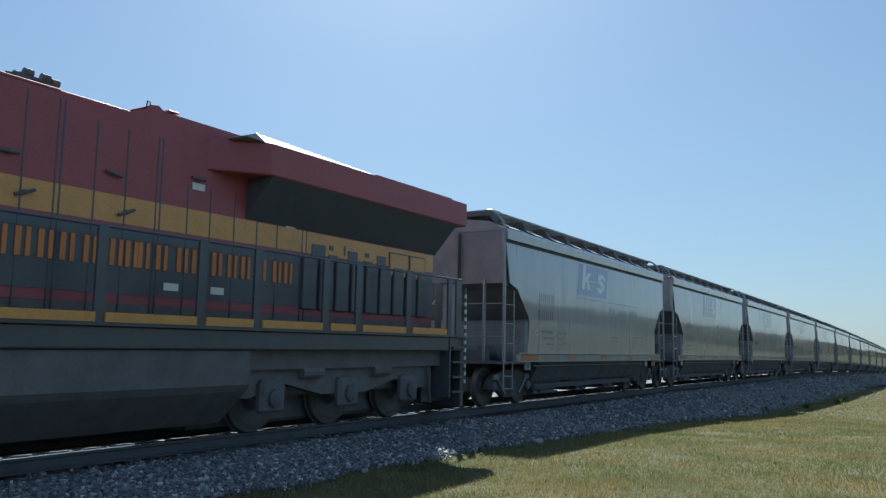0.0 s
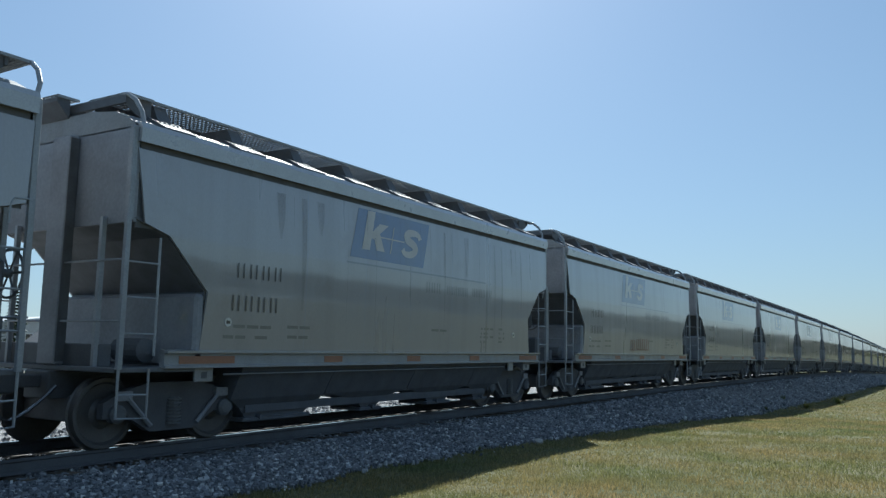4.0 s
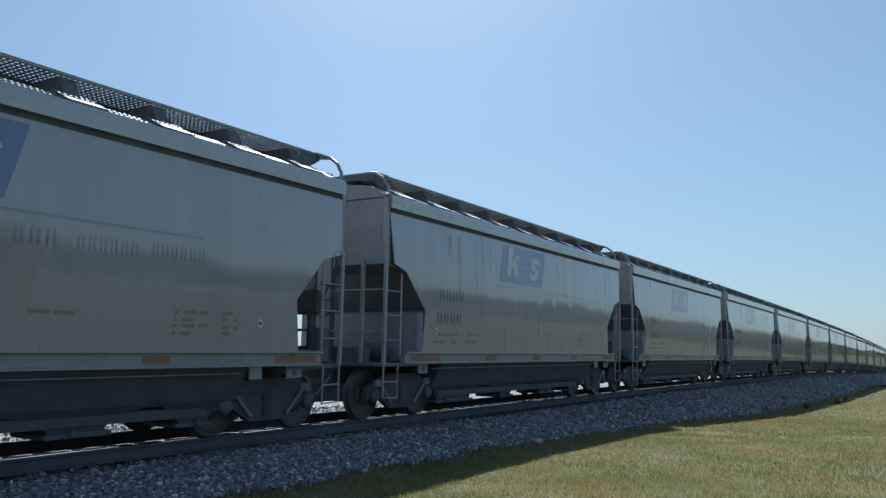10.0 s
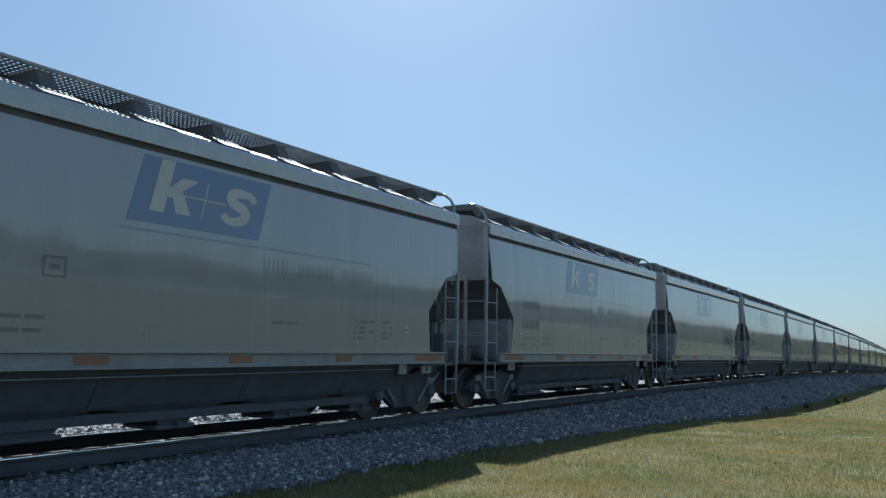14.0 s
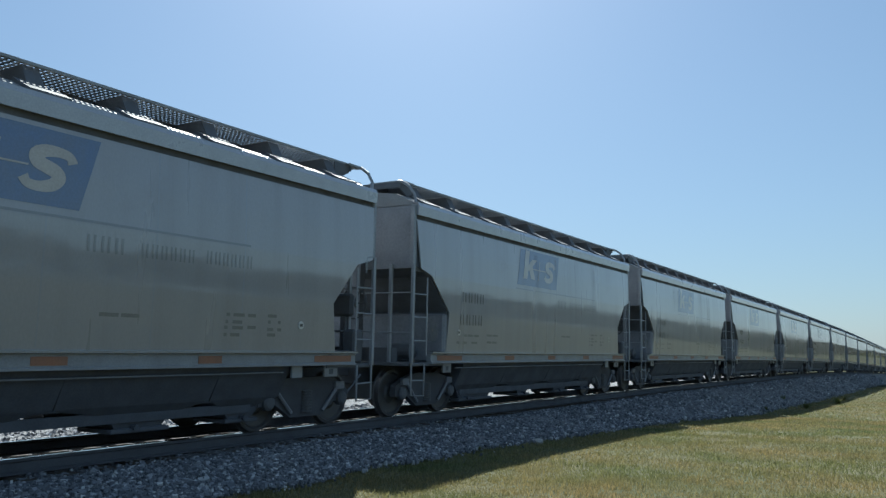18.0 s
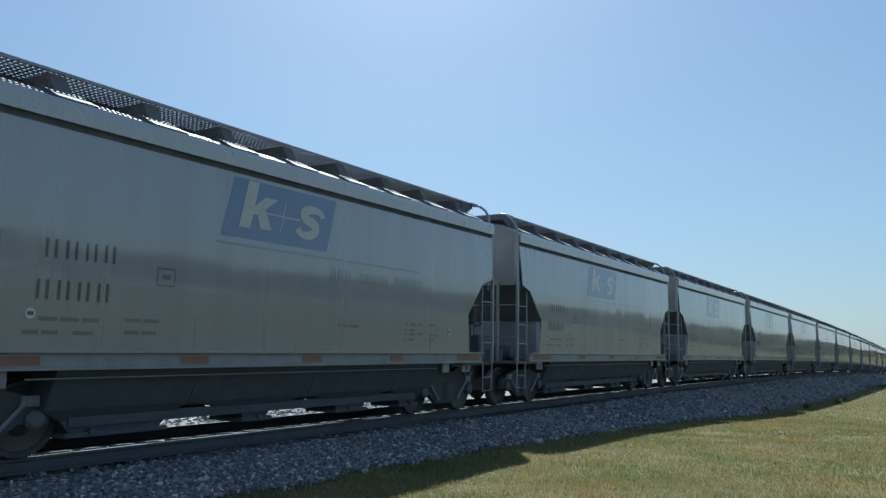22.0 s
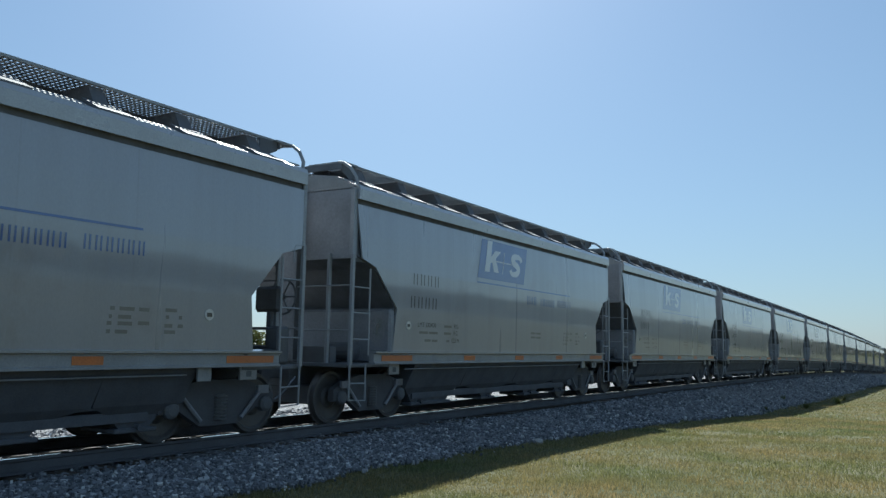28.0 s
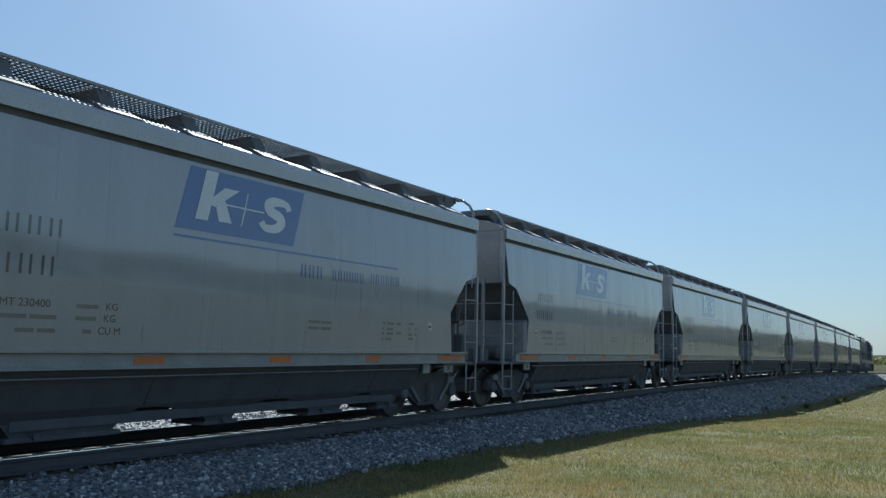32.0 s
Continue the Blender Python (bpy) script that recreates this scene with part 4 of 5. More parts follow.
    cover.faces.new(rings[0])
    cover.faces.new(rings[-1])
    part("radiator_grille", cover, ROOF, loco, "sunlit metal roof grille")
    part("radiator_top", B(-1.50, 1.50, -5.65, -3.05, 4.372, 4.41), LRED, loco)
    vent = part("roof_vent", P([(-10.16, 4.54), (-10.06, 4.595), (-9.94, 4.615), (-9.87, 4.575), (-9.74, 4.54)], "x", 0.25, 0.92), LRED, loco)
    part("lifting_eye", bars([(0.9, -10.12, 4.56), (0.9, -10.11, 4.64), (0.9, -10.07, 4.64), (0.9, -10.06, 4.59)], 0.010), DARK, vent)
    part("vent_flap", B(0.3, 0.92, -9.76, -9.58, 4.575, 4.61, bevel=0.01), LRED, vent)
    part("flap_foot", B(0.35, 0.87, -9.72, -9.62, 4.538, 4.58), DARK, vent)
    part("roof_box", B(-0.97, 0.97, -14.5, -11.4, 4.38, 4.425, bevel=0.01), LRED, loco)
    horn = part("air_horn", bars([(0.80, -12.0, 4.47), (0.80, -11.66, 4.50), (0.80, -11.36, 4.48)], 0.035), DARK, loco, "cluster of dark air horns")
    for y, z in ((-11.86, 4.49), (-11.74, 4.555), (-11.52, 4.55), (-11.40, 4.52)):
        part("horn_bell", bars([(0.80, y - 0.05, z), (0.80, y - 0.02, z), (0.80, y + 0.055, z)], 0.052, 12), DARK, horn)
        part("horn_throat", bars([(0.80, y, 4.42), (0.80, y, z)], 0.03, 8), DARK, horn)
    # cab and nose
    cab = part("cab", P([(-1.5, 1.60), (1.5, 1.60), (1.5, 3.9), (1.05, 4.5), (-1.05, 4.5), (-1.5, 3.9)], "y", -22.2, -19.6), LRED, loco)
    for s in (1, -1):
        for y in (-21.5, -20.6):
            part("cab_window", B(*sorted((s * 1.49, s * 1.51)), y - 0.32, y + 0.32, 3.05, 3.7), GLASS, cab)
    for x in (-0.7, 0.7):
        part("windscreen", B(x - 0.5, x + 0.5, -22.22, -22.18, 3.2, 3.85), GLASS, cab)
    part("nose", P([(-1.1, 1.6), (1.1, 1.6), (1.0, 3.0), (0.7, 3.15), (-0.7, 3.15), (-1.0, 3.0)], "y", -23.5, -22.2), LBLK, loco)
    part("pilot", B(-1.45, 1.45, -23.75, -23.55, 0.25, 1.3, bevel=0.02), LBLK, loco)
    part("rear_pilot", B(-1.45, 1.45, -2.5, -2.38, 0.13, 1.3, bevel=0.02), LBLK, loco)
    for s in (1, -1):
        part("step_well", B(*sorted((s * 1.0, s * 1.04)), -3.35, -2.5, 0.25, 1.56), LBLK, loco, "black plate behind the end steps")
        part("step_well", B(*sorted((s * 1.0, s * 1.48)), -3.0, -2.96, 0.35, 1.56), LBLK, loco)
        for z in (0.45, 0.75, 1.05, 1.35):
            part("step_nosing", B(*sorted((s * 1.495, s * 1.51)), -2.9, -2.45, z - 0.012, z + 0.024), LKICK, loco, "dusty worn step edge")
    coupler(loco, 1, -2.38)
    coupler(loco, -1, -23.7)
    # trucks
    for yc in (-5.95, -19.6):
        t = part("truck", B(-0.98, 0.98, -2.3, 2.3, 0.55, 0.95, bevel=0.05), LGRY, loco, "three-axle traction truck")
        t.location.y = yc
        part("traction_motor", B(-0.62, 0.62, -2.95, 2.95, 0.10, 0.95, bevel=0.06), LGRY, t)
        for s in (1, -1):
            o = [(-2.75, 0.95), (-2.3, 1.18), (2.3, 1.18), (2.75, 0.95), (2.75, 0.62), (2.3, 0.55), (1.5, 0.75), (0.6, 0.55), (-0.6, 0.55), (-1.5, 0.75), (-2.3, 0.55), (-2.75, 0.62)]
            f = part("side_frame", P(o, "x", 0.98, 1.16), LGRY, t)
            if s < 0:
                for v in f.data.vertices:
                    v.co.x = -v.co.x
            for k in (-1.85, 0, 1.85):
                rim = lathe([(-0.07, 0.3), (-0.065, 0.533), (-0.035, 0.56), (-0.02, 0.533), (0.065, 0.523), (0.07, 0.4), (0.03, 0.2), (0.07, 0.1)], 28)
                w = part("wheel", rim if s > 0 else mirror_x(rim), WHEEL, t)
                w.matrix_parent_inverse = pose(s * 0.76, k, 0.533)
                part("journal_box", B(*sorted((s * 1.12, s * 1.28)), k - 0.27, k + 0.27, 0.32, 0.82, bevel=0.05), LGRY, t)
                part("bearing_cap", lathe([(s * 1.26, 0.15), (s * 1.34, 0.14), (s * 1.36, 0.05)], 14), DARK, t).location = (0, k, 0.55)
            for k in (-0.95, 0.95):
                part("brake_cylinder", bars([(s * 1.2, k - 0.25, 0.92), (s * 1.2, k + 0.25, 0.92)], 0.10, 10), LGRY, t)
            part("sand_pipe", bars([(s * 1.22, 2.5, 1.1), (s * 1.22, 2.65, 0.25)], 0.025), DARK, t)
    return tagged(loco, "red, yellow and black diesel freight locomotive on the rails", "locomotive", "locomotives of the train")


build_track()
car = build_hopper()
cars = [car] + [copy_thing(car, pose(0, CAR * i, 0)) for i in range(1, 37)]

# Cars 1 to 24 are older: lower marks, two lines of data, yellowed panel, dull tape.
def old_lines():
    out = []
    for y0, y1, z in ((1.13, 1.92, 1.58), (2.23, 2.78, 1.60), (0.95, 1.41, 1.43), (1.56, 1.85, 1.43), (2.24, 2.74, 1.45), (6.3, 6.9, 1.66)) + DATA:
        out += print_line(y0, y1, z)
    return decal(out)


def repaint(o, material):
    o.material_slots[0].link = "OBJECT"
    o.material_slots[0].material = material


def age(c, lines, patch):
    for o in list(c.children_recursive):
        kind = o.name.split(".")[0]
        if kind in ("reporting_mark", "number_mark"):
            o.location.z -= 0.23 if kind == "reporting_mark" else 0.26
        elif kind == "stencil":
            bpy.data.objects.remove(o)
        elif kind == "data_marking":
            o.data = lines
        elif kind == "placard":
            o.location.z -= 0.085
            o.scale = (1, 0.8, 0.8)
        elif kind == "logo_panel":
            repaint(o, OLD_BLUE)
            o.location.y += 0.07
        elif kind == "logo_shape":
            repaint(o, OLD_LOGO)
        elif kind in ("name_marking", "logo_rule"):
            repaint(o, OLD_NAME)
        elif kind == "reflector":
            repaint(o, OLD_ORANGE)
        elif kind == "side_sheet":
            repaint(o, OLD_SIDE)
    c["label"] = "grey covered hopper car with faded blue panel and dull tape"
    if patch:
        c["label"] = "grey covered hopper car with faded panel and stencil patch"
        part("patch_plate", decal([rect(2.66, 2.95, 2.08, 2.105), rect(2.66, 2.95, 2.295, 2.32), rect(2.66, 2.685, 2.105, 2.295), rect(2.925, 2.95, 2.105, 2.295), rect(2.74, 2.87, 2.17, 2.23)], 0.005), SMALL_PRINT, c, "faded square stencil outline")


template = part("data_marking", old_lines(), SMALL_PRINT, cars[1])
for i in range(1, 25):
    age(cars[i], template.data, i in (1, 5, 12, 16, 19, 20, 21, 23))
bpy.data.objects.remove(template)
# Two cars run the other way round: their handbrake gear and step board are at the other end.
for i in (7, 14):
    for o in cars[i].children:
        if o.name.split(".")[0] in ("brake_wheel", "brake_housing", "chain_guard", "retainer_box", "hand_hoop", "step_board"):
            o.matrix_basis = pose(0, 11.24, 0, 0, 0, 180) @ o.matrix_basis
lead = build_locomotive()
tail = copy_thing(lead, pose(0, 500, 0))
tail["label"] = "dark diesel pushing locomotive at the end of the train"
for o in tail.children_recursive:
    if o.material_slots and o.material_slots[0].material in (LRED, LYEL, LORANGE):
        repaint(o, LBLK)

# ---- how the train moves ----
# Seconds, and the place along the track of the first car's front sill end.
RUN = ((0.0, 16.97), (0.7, 8.1), (1.4, -0.93), (2.1, -9.73), (2.8, -18.68), (3.5, -27.59), (5.5, -53.03), (6.2, -61.98), (7.0, -72.21), (8.0, -85.04), (9.0, -97.84), (10.0, -110.18), (11.0, -122.85), (12.0, -135.54), (13.0, -148.22), (14.0, -160.86), (14.5, -167.28), (16.5, -192.73), (17.0, -199.06), (17.4, -204.1), (17.5, -205.38), (17.6, -213.12), (17.7, -214.4), (18.0, -218.2), (19.0, -230.49), (20.0, -243.1), (21.0, -255.68), (22.0, -268.23), (23.0, -280.74), (24.0, -293.22), (25.0, -305.6), (25.5, -311.82), (27.5, -336.41), (28.5, -348.75), (30.0, -367.33), (31.0, -379.47), (32.0, -391.47))


def on_track(y, a, b, turned=False):
    """Pose of a vehicle whose trucks stand a and b metres behind y."""
    za, zb = track_z(y + a), track_z(y + b)
    tilt = math.degrees(math.atan2(zb - za, b - a))
    z = za - a * (zb - za) / (b - a) + 0.7525 * math.sin(radians(CANT))
    if turned:
        return pose(0, y, z, -tilt, -CANT, 180)
    return pose(0, y, z, tilt, CANT, 0)


def roll_wheels(vehicles, radius, sign=1):
    """Turns every wheel of the vehicles with the way run: one wheel is keyed, the others follow the same action."""
    wheels = [o for v in vehicles for o in v.children_recursive if o.name.split(".")[0] == "wheel"]
    times = [i / FPS for i in range(32 * FPS + 1)]
    way = -np.interp(times, [t for t, _ in RUN], [y for _, y in RUN])
    turn = np.r_[0.0, np.cumsum(np.clip(np.diff(way), 0, 0.48))] / radius
    walk(wheels[0], [(t, pose(0, 0, 0, sign * math.degrees(a))) for t, a in zip(times, turn)])
    keys = wheels[0].animation_data
    for w in wheels[1:]:
        w.rotation_mode = "QUATERNION"
        w.animation_data_create()
        w.animation_data.action = keys.action
        w.animation_data.action_slot = keys.action_slot


def motions():
    for i, c in enumerate(cars):
        walk(c, [(t, on_track(s + CAR * i, *TRUCKS)) for t, s in RUN])
    walk(lead, [(t, on_track(s, -19.6, -5.95)) for t, s in RUN])
    # the pushing locomotive faces backwards behind the last car
    back = CAR * 37 - 2.71
    walk(tail, [(t, on_track(s + back, 5.95, 19.6, True)) for t, s in RUN])
    roll_wheels(cars, 0.457)
    roll_wheels([lead], 0.533)
    roll_wheels([tail], 0.533, -1)


# ---- graffiti on three of the cars ----


def spray(car, material, label, strokes):
    """Sprayed strokes on a car side: each a width and the turns of a line of (y, z)."""
    first = None
    for n, (w, line) in enumerate(strokes):
        edge = ribbon(line, [w * (0.8 + 0.2 * ((k + n) % 2)) for k in range(len(line))], 5)[0]
        bm = bmesh.new()
        for k in range(len(edge) // 2 - 1):
            quad = (edge[k], edge[k + 1], edge[-2 - k], edge[-1 - k])
            bm.faces.new([bm.verts.new((side_x(z) + 0.006 + 0.0012 * n + 0.0002 * k, y, z)) for y, z in quad])
        if first:
            part("stroke", bm, material, first)
        else:
            first = part("graffiti", bm, material, car, label)


def loops(y0, z0, step, high, n, lean=0.0):
    """A running line of n upright loops."""
    out = []
    for k in range(n * 6 + 1):
        a = k * math.pi / 3
        out.append((y0 + step * k / 6 + step * 0.42 * math.sin(a) + lean * math.cos(a), z0 - high / 2 * math.cos(a)))
    return out


def arch(y, z, w, h, slant=0.0):
    """A tall petal: up one side, round the top and down the other."""
    return [(y + w * c + slant * u, z + h * u) for c, u in ((-0.15, 0.0), (-0.42, 0.35), (-0.5, 0.75), (-0.2, 1.0), (0.25, 0.97), (0.5, 0.7), (0.36, 0.3), (0.0, -0.1))]


# dark blue: a swash, a run of small loops, three petals and long tails
spray(cars[14], BLUE_SPRAY, "large dark blue sprayed scrawl", (
    (0.08, [(7.98, 2.39), (8.17, 2.25), (8.35, 2.09)]),
    (0.055, [(8.06, 2.15), (8.19, 1.95), (8.32, 1.88), (8.52, 1.89)]),
    (0.06, loops(8.44, 2.0, 0.19, 0.20, 2)),
    (0.10, arch(8.88, 1.93, 0.16, 0.42)),
    (0.05, loops(8.76, 1.96, 0.13, 0.20, 2, -0.02)),
    (0.06, [(8.93, 2.10), (9.02, 1.85), (9.08, 1.71)]),
    (0.10, [(9.01, 2.11), (9.15, 1.99), (9.14, 1.85)]),
    (0.05, [(9.16, 2.02), (9.24, 1.92), (9.35, 1.80)]),
    (0.06, [(9.09, 1.80), (9.25, 1.81), (9.41, 1.73), (9.55, 1.65), (9.72, 1.54), (9.84, 1.36)]),
    (0.06, arch(9.39, 1.80, 0.24, 0.44)),
    (0.055, arch(9.60, 1.88, 0.15, 0.40, 0.08)),
    (0.06, [(9.68, 2.15), (9.84, 1.89), (9.99, 1.74)]),
    (0.06, [(9.91, 2.21), (9.92, 2.07), (10.04, 1.83)]),
    (0.05, [(10.17, 2.21), (10.08, 2.02), (10.03, 1.83)]),
    (0.055, [(9.51, 1.85), (9.64, 1.92), (9.84, 1.87), (10.05, 1.72)]),
    (0.035, [(9.51, 1.79), (9.61, 1.64), (9.78, 1.57), (9.97, 1.65)]),
    (0.04, [(10.07, 1.69), (10.22, 1.73), (10.30, 1.85), (10.26, 1.94), (10.16, 1.95), (10.04, 1.83)]),
    (0.06, [(9.99, 1.75), (10.08, 1.62), (10.19, 1.47)])))
# white: two uprights with a bar, then a run of angular loops
spray(cars[11], WHITE, "white sprayed scrawl", (
    (0.034, [(9.56, 2.22), (9.58, 2.0), (9.56, 1.76)]),
    (0.030, [(9.62, 2.20), (9.61, 2.0), (9.63, 1.80)]),
    (0.034, [(9.78, 2.12), (9.77, 1.95), (9.79, 1.76)]),
    (0.028, [(9.60, 1.93), (9.70, 1.96), (9.79, 1.98)]),
    (0.032, loops(9.90, 1.96, 0.14, 0.30, 2, 0.02)),
    (0.032, [(10.10, 2.12), (10.30, 2.15), (10.13, 1.92), (10.33, 1.84)]),
    (0.032, [(10.36, 2.12), (10.49, 2.06), (10.36, 1.93), (10.50, 1.82), (10.33, 1.66)]),
    (0.026, [(9.90, 1.78), (10.10, 1.68), (10.30, 1.74), (10.48, 1.70)])))
# dark red: two low runs of small loops
spray(cars[4], RED_SPRAY, "dark red sprayed scrawl", ((0.035, loops(4.48, 1.53, 0.16, 0.34, 3)),))
spray(cars[4], RED_SPRAY, "dark red sprayed scrawl", ((0.035, loops(5.05, 1.56, 0.18, 0.36, 7, 0.02)),))


def rust_material():
    """Thin rust runs: see-through where the noise is low."""
    m = mat("rust_runs", (0.115, 0.09, 0.075), 0.6)
    b = m.node_tree.nodes["Principled BSDF"]
    n = noise_tex(m, coords(m, (1, 5.0, 0.8), shift=True), 1.0, 4)
    link(m, ramp(m, n, [(0.30, (0.03,) * 3), (0.75, (0.26,) * 3)]), b.inputs["Alpha"])
    return m


RUNS = rust_material()


def rust_run(car, y0, y1, z0, z1):
    """Thin tapering runs of grime below the roof edge."""
    rng = random.Random(int(y0 * 100 + z0 * 10))
    shapes = []
    y = y0
    while y < y1:
        w = rng.choice((0.012, 0.018, 0.025, 0.045, 0.07, 0.13, 0.19))
        low = z1 - (z1 - z0) * rng.uniform(0.35, 1.55)
        mid = z1 - (z1 - low) * 0.55
        shapes.append([(y - w * 0.12, low), (y + w * 0.12, low), (y + w * 0.42, mid), (y + w * 0.5, z1), (y - w * 0.5, z1), (y - w * 0.36, mid)])
        y += rng.uniform(0.10, 0.75)
    tagged(part("rust_run", decal(shapes, 0.011), RUNS, car, "brown grime streaks running down the side"), kind="stuff")


for i, y0, y1, z0 in ((2, 0.6, 5.0, 2.5), (2, 5.5, 10.5, 2.3), (3, 2.0, 10.6, 2.2), (7, 0.8, 4.2, 2.4), (7, 5.0, 9.5, 2.5), (8, 2.0, 4.6, 2.5), (9, 1.0, 3.4, 2.7), (9, 5.8, 10.6, 2.3), (10, 2.4, 6.8, 2.6), (11, 1.2, 3.4, 2.2), (11, 5.4, 10.4, 2.1), (13, 6.0, 8.5, 2.8), (15, 2.8, 6.6, 2.4), (17, 4.0, 8.8, 2.7), (18, 3.2, 9.8, 2.5)):
    rust_run(cars[i], y0, y1, z0, 3.66)
    cars[i]["label"] = "grey covered hopper car with faded panel and grime streaks"

# ---- loose ballast ----


def many(name, verts, faces, material, label, category):
    me = bpy.data.meshes.new(name)
    me.from_pydata(verts.reshape(-1, 3).tolist(), [], faces.tolist())
    me.update()
    me.materials.append(material)
    return tagged(new(name, me), label, category, kind="stuff")


def stones():
    rng = np.random.default_rng(4)
    spots = []
    for x0, x1, y0, y1, per in ((1.25, 3.75, 3.0, 12.0, 900), (1.25, 3.7, 12.0, 20.0, 560), (1.25, 3.9, 20.0, 34.0, 170), (1.25, 4.2, 34.0, 60.0, 60), (1.25, 4.4, 60.0, 125.0, 16), (-1.0, 1.2, 4.0, 16.0, 120), (-4.6, -1.0, 4.0, 22.0, 60)):
        n = int((x1 - x0) * (y1 - y0) * per)
        s = np.c_[rng.uniform(x0, x1, n), rng.uniform(y0, y1, n), np.full(n, 1.0 if y1 <= 20 else 1.5 if y1 <= 60 else 2.4)]
        spots.append(s)
    s = np.vstack(spots)
    edge = np.array([lawn_edge(y) for y in s[:, 1]])
    s = s[(s[:, 0] < edge + rng.exponential(0.06, len(s)))]
    n = len(s)
    z = np.array([ground_z(x, y) for x, y in s[:, :2]]) + 0.04
    size = rng.gamma(5.0, 0.0036, n).clip(0.009, 0.040) * s[:, 2]
    cube = np.array([[-1, -1, -1], [1, -1, -1], [1, 1, -1], [-1, 1, -1], [-1, -1, 1], [1, -1, 1], [1, 1, 1], [-1, 1, 1]], float)
    v = cube[None] * rng.uniform(0.45, 1.1, (n, 8, 3)) * (size[:, None, None] * rng.uniform(0.6, 1.25, (n, 1, 3)))
    a, b = rng.uniform(0, 6.28, n), rng.uniform(-0.7, 0.7, n)
    ca, sa, cb, sb = np.cos(a)[:, None], np.sin(a)[:, None], np.cos(b)[:, None], np.sin(b)[:, None]
    x, y, w = v[..., 0], v[..., 1] * cb - v[..., 2] * sb, v[..., 1] * sb + v[..., 2] * cb
    out = np.stack([x * ca - y * sa + s[:, 0:1], x * sa + y * ca + s[:, 1:2], w + z[:, None] + rng.uniform(-0.012, 0.012, (n, 1))], -1)
    quads = np.array([[0, 3, 2, 1], [4, 5, 6, 7], [0, 1, 5, 4], [1, 2, 6, 5], [2, 3, 7, 6], [3, 0, 4, 7]])
    faces = (quads[None] + 8 * np.arange(n)[:, None, None]).reshape(-1, 4)
    many("ballast_stones", out, faces, STONE, "loose grey angular crushed ballast stones", "ballast")


def rock(x, y, r, label):
    bm = bmesh.new()
    bmesh.ops.create_icosphere(bm, subdivisions=2, radius=r)
    for v in bm.verts:
        v.co *= 1 + 0.35 * noise.noise(v.co * 6 + Vector((x, y, 0)))
        v.co.z *= 0.6
    ob = tagged(part("rock", bm, ROCK), label, "rock", "larger stones on the ballast")
    ob.location = (x, y, ground_z(x, y) + 0.03)


ROCK = worn("pale_stone", (0.42, 0.41, 0.39), (0.25, 0.24, 0.22), 0.85, amount=0.6, scale=6)

# ---- grass and weeds ----


def grass():
    rng = np.random.default_rng(9)
    spots = []
    for x0, x1, y0, y1, per, wide in ((2.8, 10.5, 5.0, 11.0, 2300, 0.0032), (3.0, 11.5, 11.0, 18.0, 1300, 0.0042), (3.3, 14.0, 18.0, 32.0, 480, 0.007), (3.3, 18.0, 32.0, 60.0, 130, 0.013), (3.4, 24.0, 60.0, 100.0, 30, 0.03)):
        n = int((x1 - x0) * (y1 - y0) * per)
        spots.append(np.c_[rng.uniform(x0, x1, n), rng.uniform(y0, y1, n), np.full(n, wide)])
    s = np.vstack(spots)
    s = s[s[:, 0] < 11.0 + 0.30 * s[:, 1]]
    edge = np.array([lawn_edge(y) + 0.12 * noise.noise((x * 3, y * 3, 5.0)) for x, y in s[:, :2]])
    keep = s[:, 0] > edge - 0.1 + rng.exponential(0.05, len(s)) * 0.6
    s = s[keep]
    n = len(s)
    clump = np.array([noise.noise((x * 1.7, y * 1.7, 1.0)) for x, y in s[:, :2]])
    h = (0.030 + 0.02 * clump + rng.gamma(3.0, 0.0055, n)).clip(0.015, 0.10)
    z = np.array([ground_z(x, y) for x, y in s[:, :2]]) - 0.01
    a = rng.uniform(0, 6.28, n)
    lean, la = h * rng.uniform(0.1, 0.7, n), rng.uniform(0, 6.28, n)
    w = s[:, 2] * rng.uniform(0.7, 1.4, n)
    base = np.c_[s[:, 0], s[:, 1], z]
    side = np.c_[np.cos(a) * w, np.sin(a) * w, np.zeros(n)]
    tip = base + np.c_[np.cos(la) * lean, np.sin(la) * lean, h]
    midp = base + np.c_[np.cos(la) * lean * 0.35, np.sin(la) * lean * 0.35, h * 0.6]
    v = np.stack([base - side, base + side, midp + side * 0.8, midp - side * 0.8, tip], 1)
    k = 5 * np.arange(n)[:, None]
    me = bpy.data.meshes.new("grass")
    faces = [tuple(r) for r in (k + np.array([[0, 1, 2, 3]])).tolist()] + [tuple(r) for r in (k + np.array([[3, 2, 4]])).tolist()]
    me.from_pydata(v.reshape(-1, 3).tolist(), [], faces)
    me.materials.append(BLADE)
    tagged(new("grass", me), "short sunlit yellow-green mown lawn grass", "grass", kind="stuff")


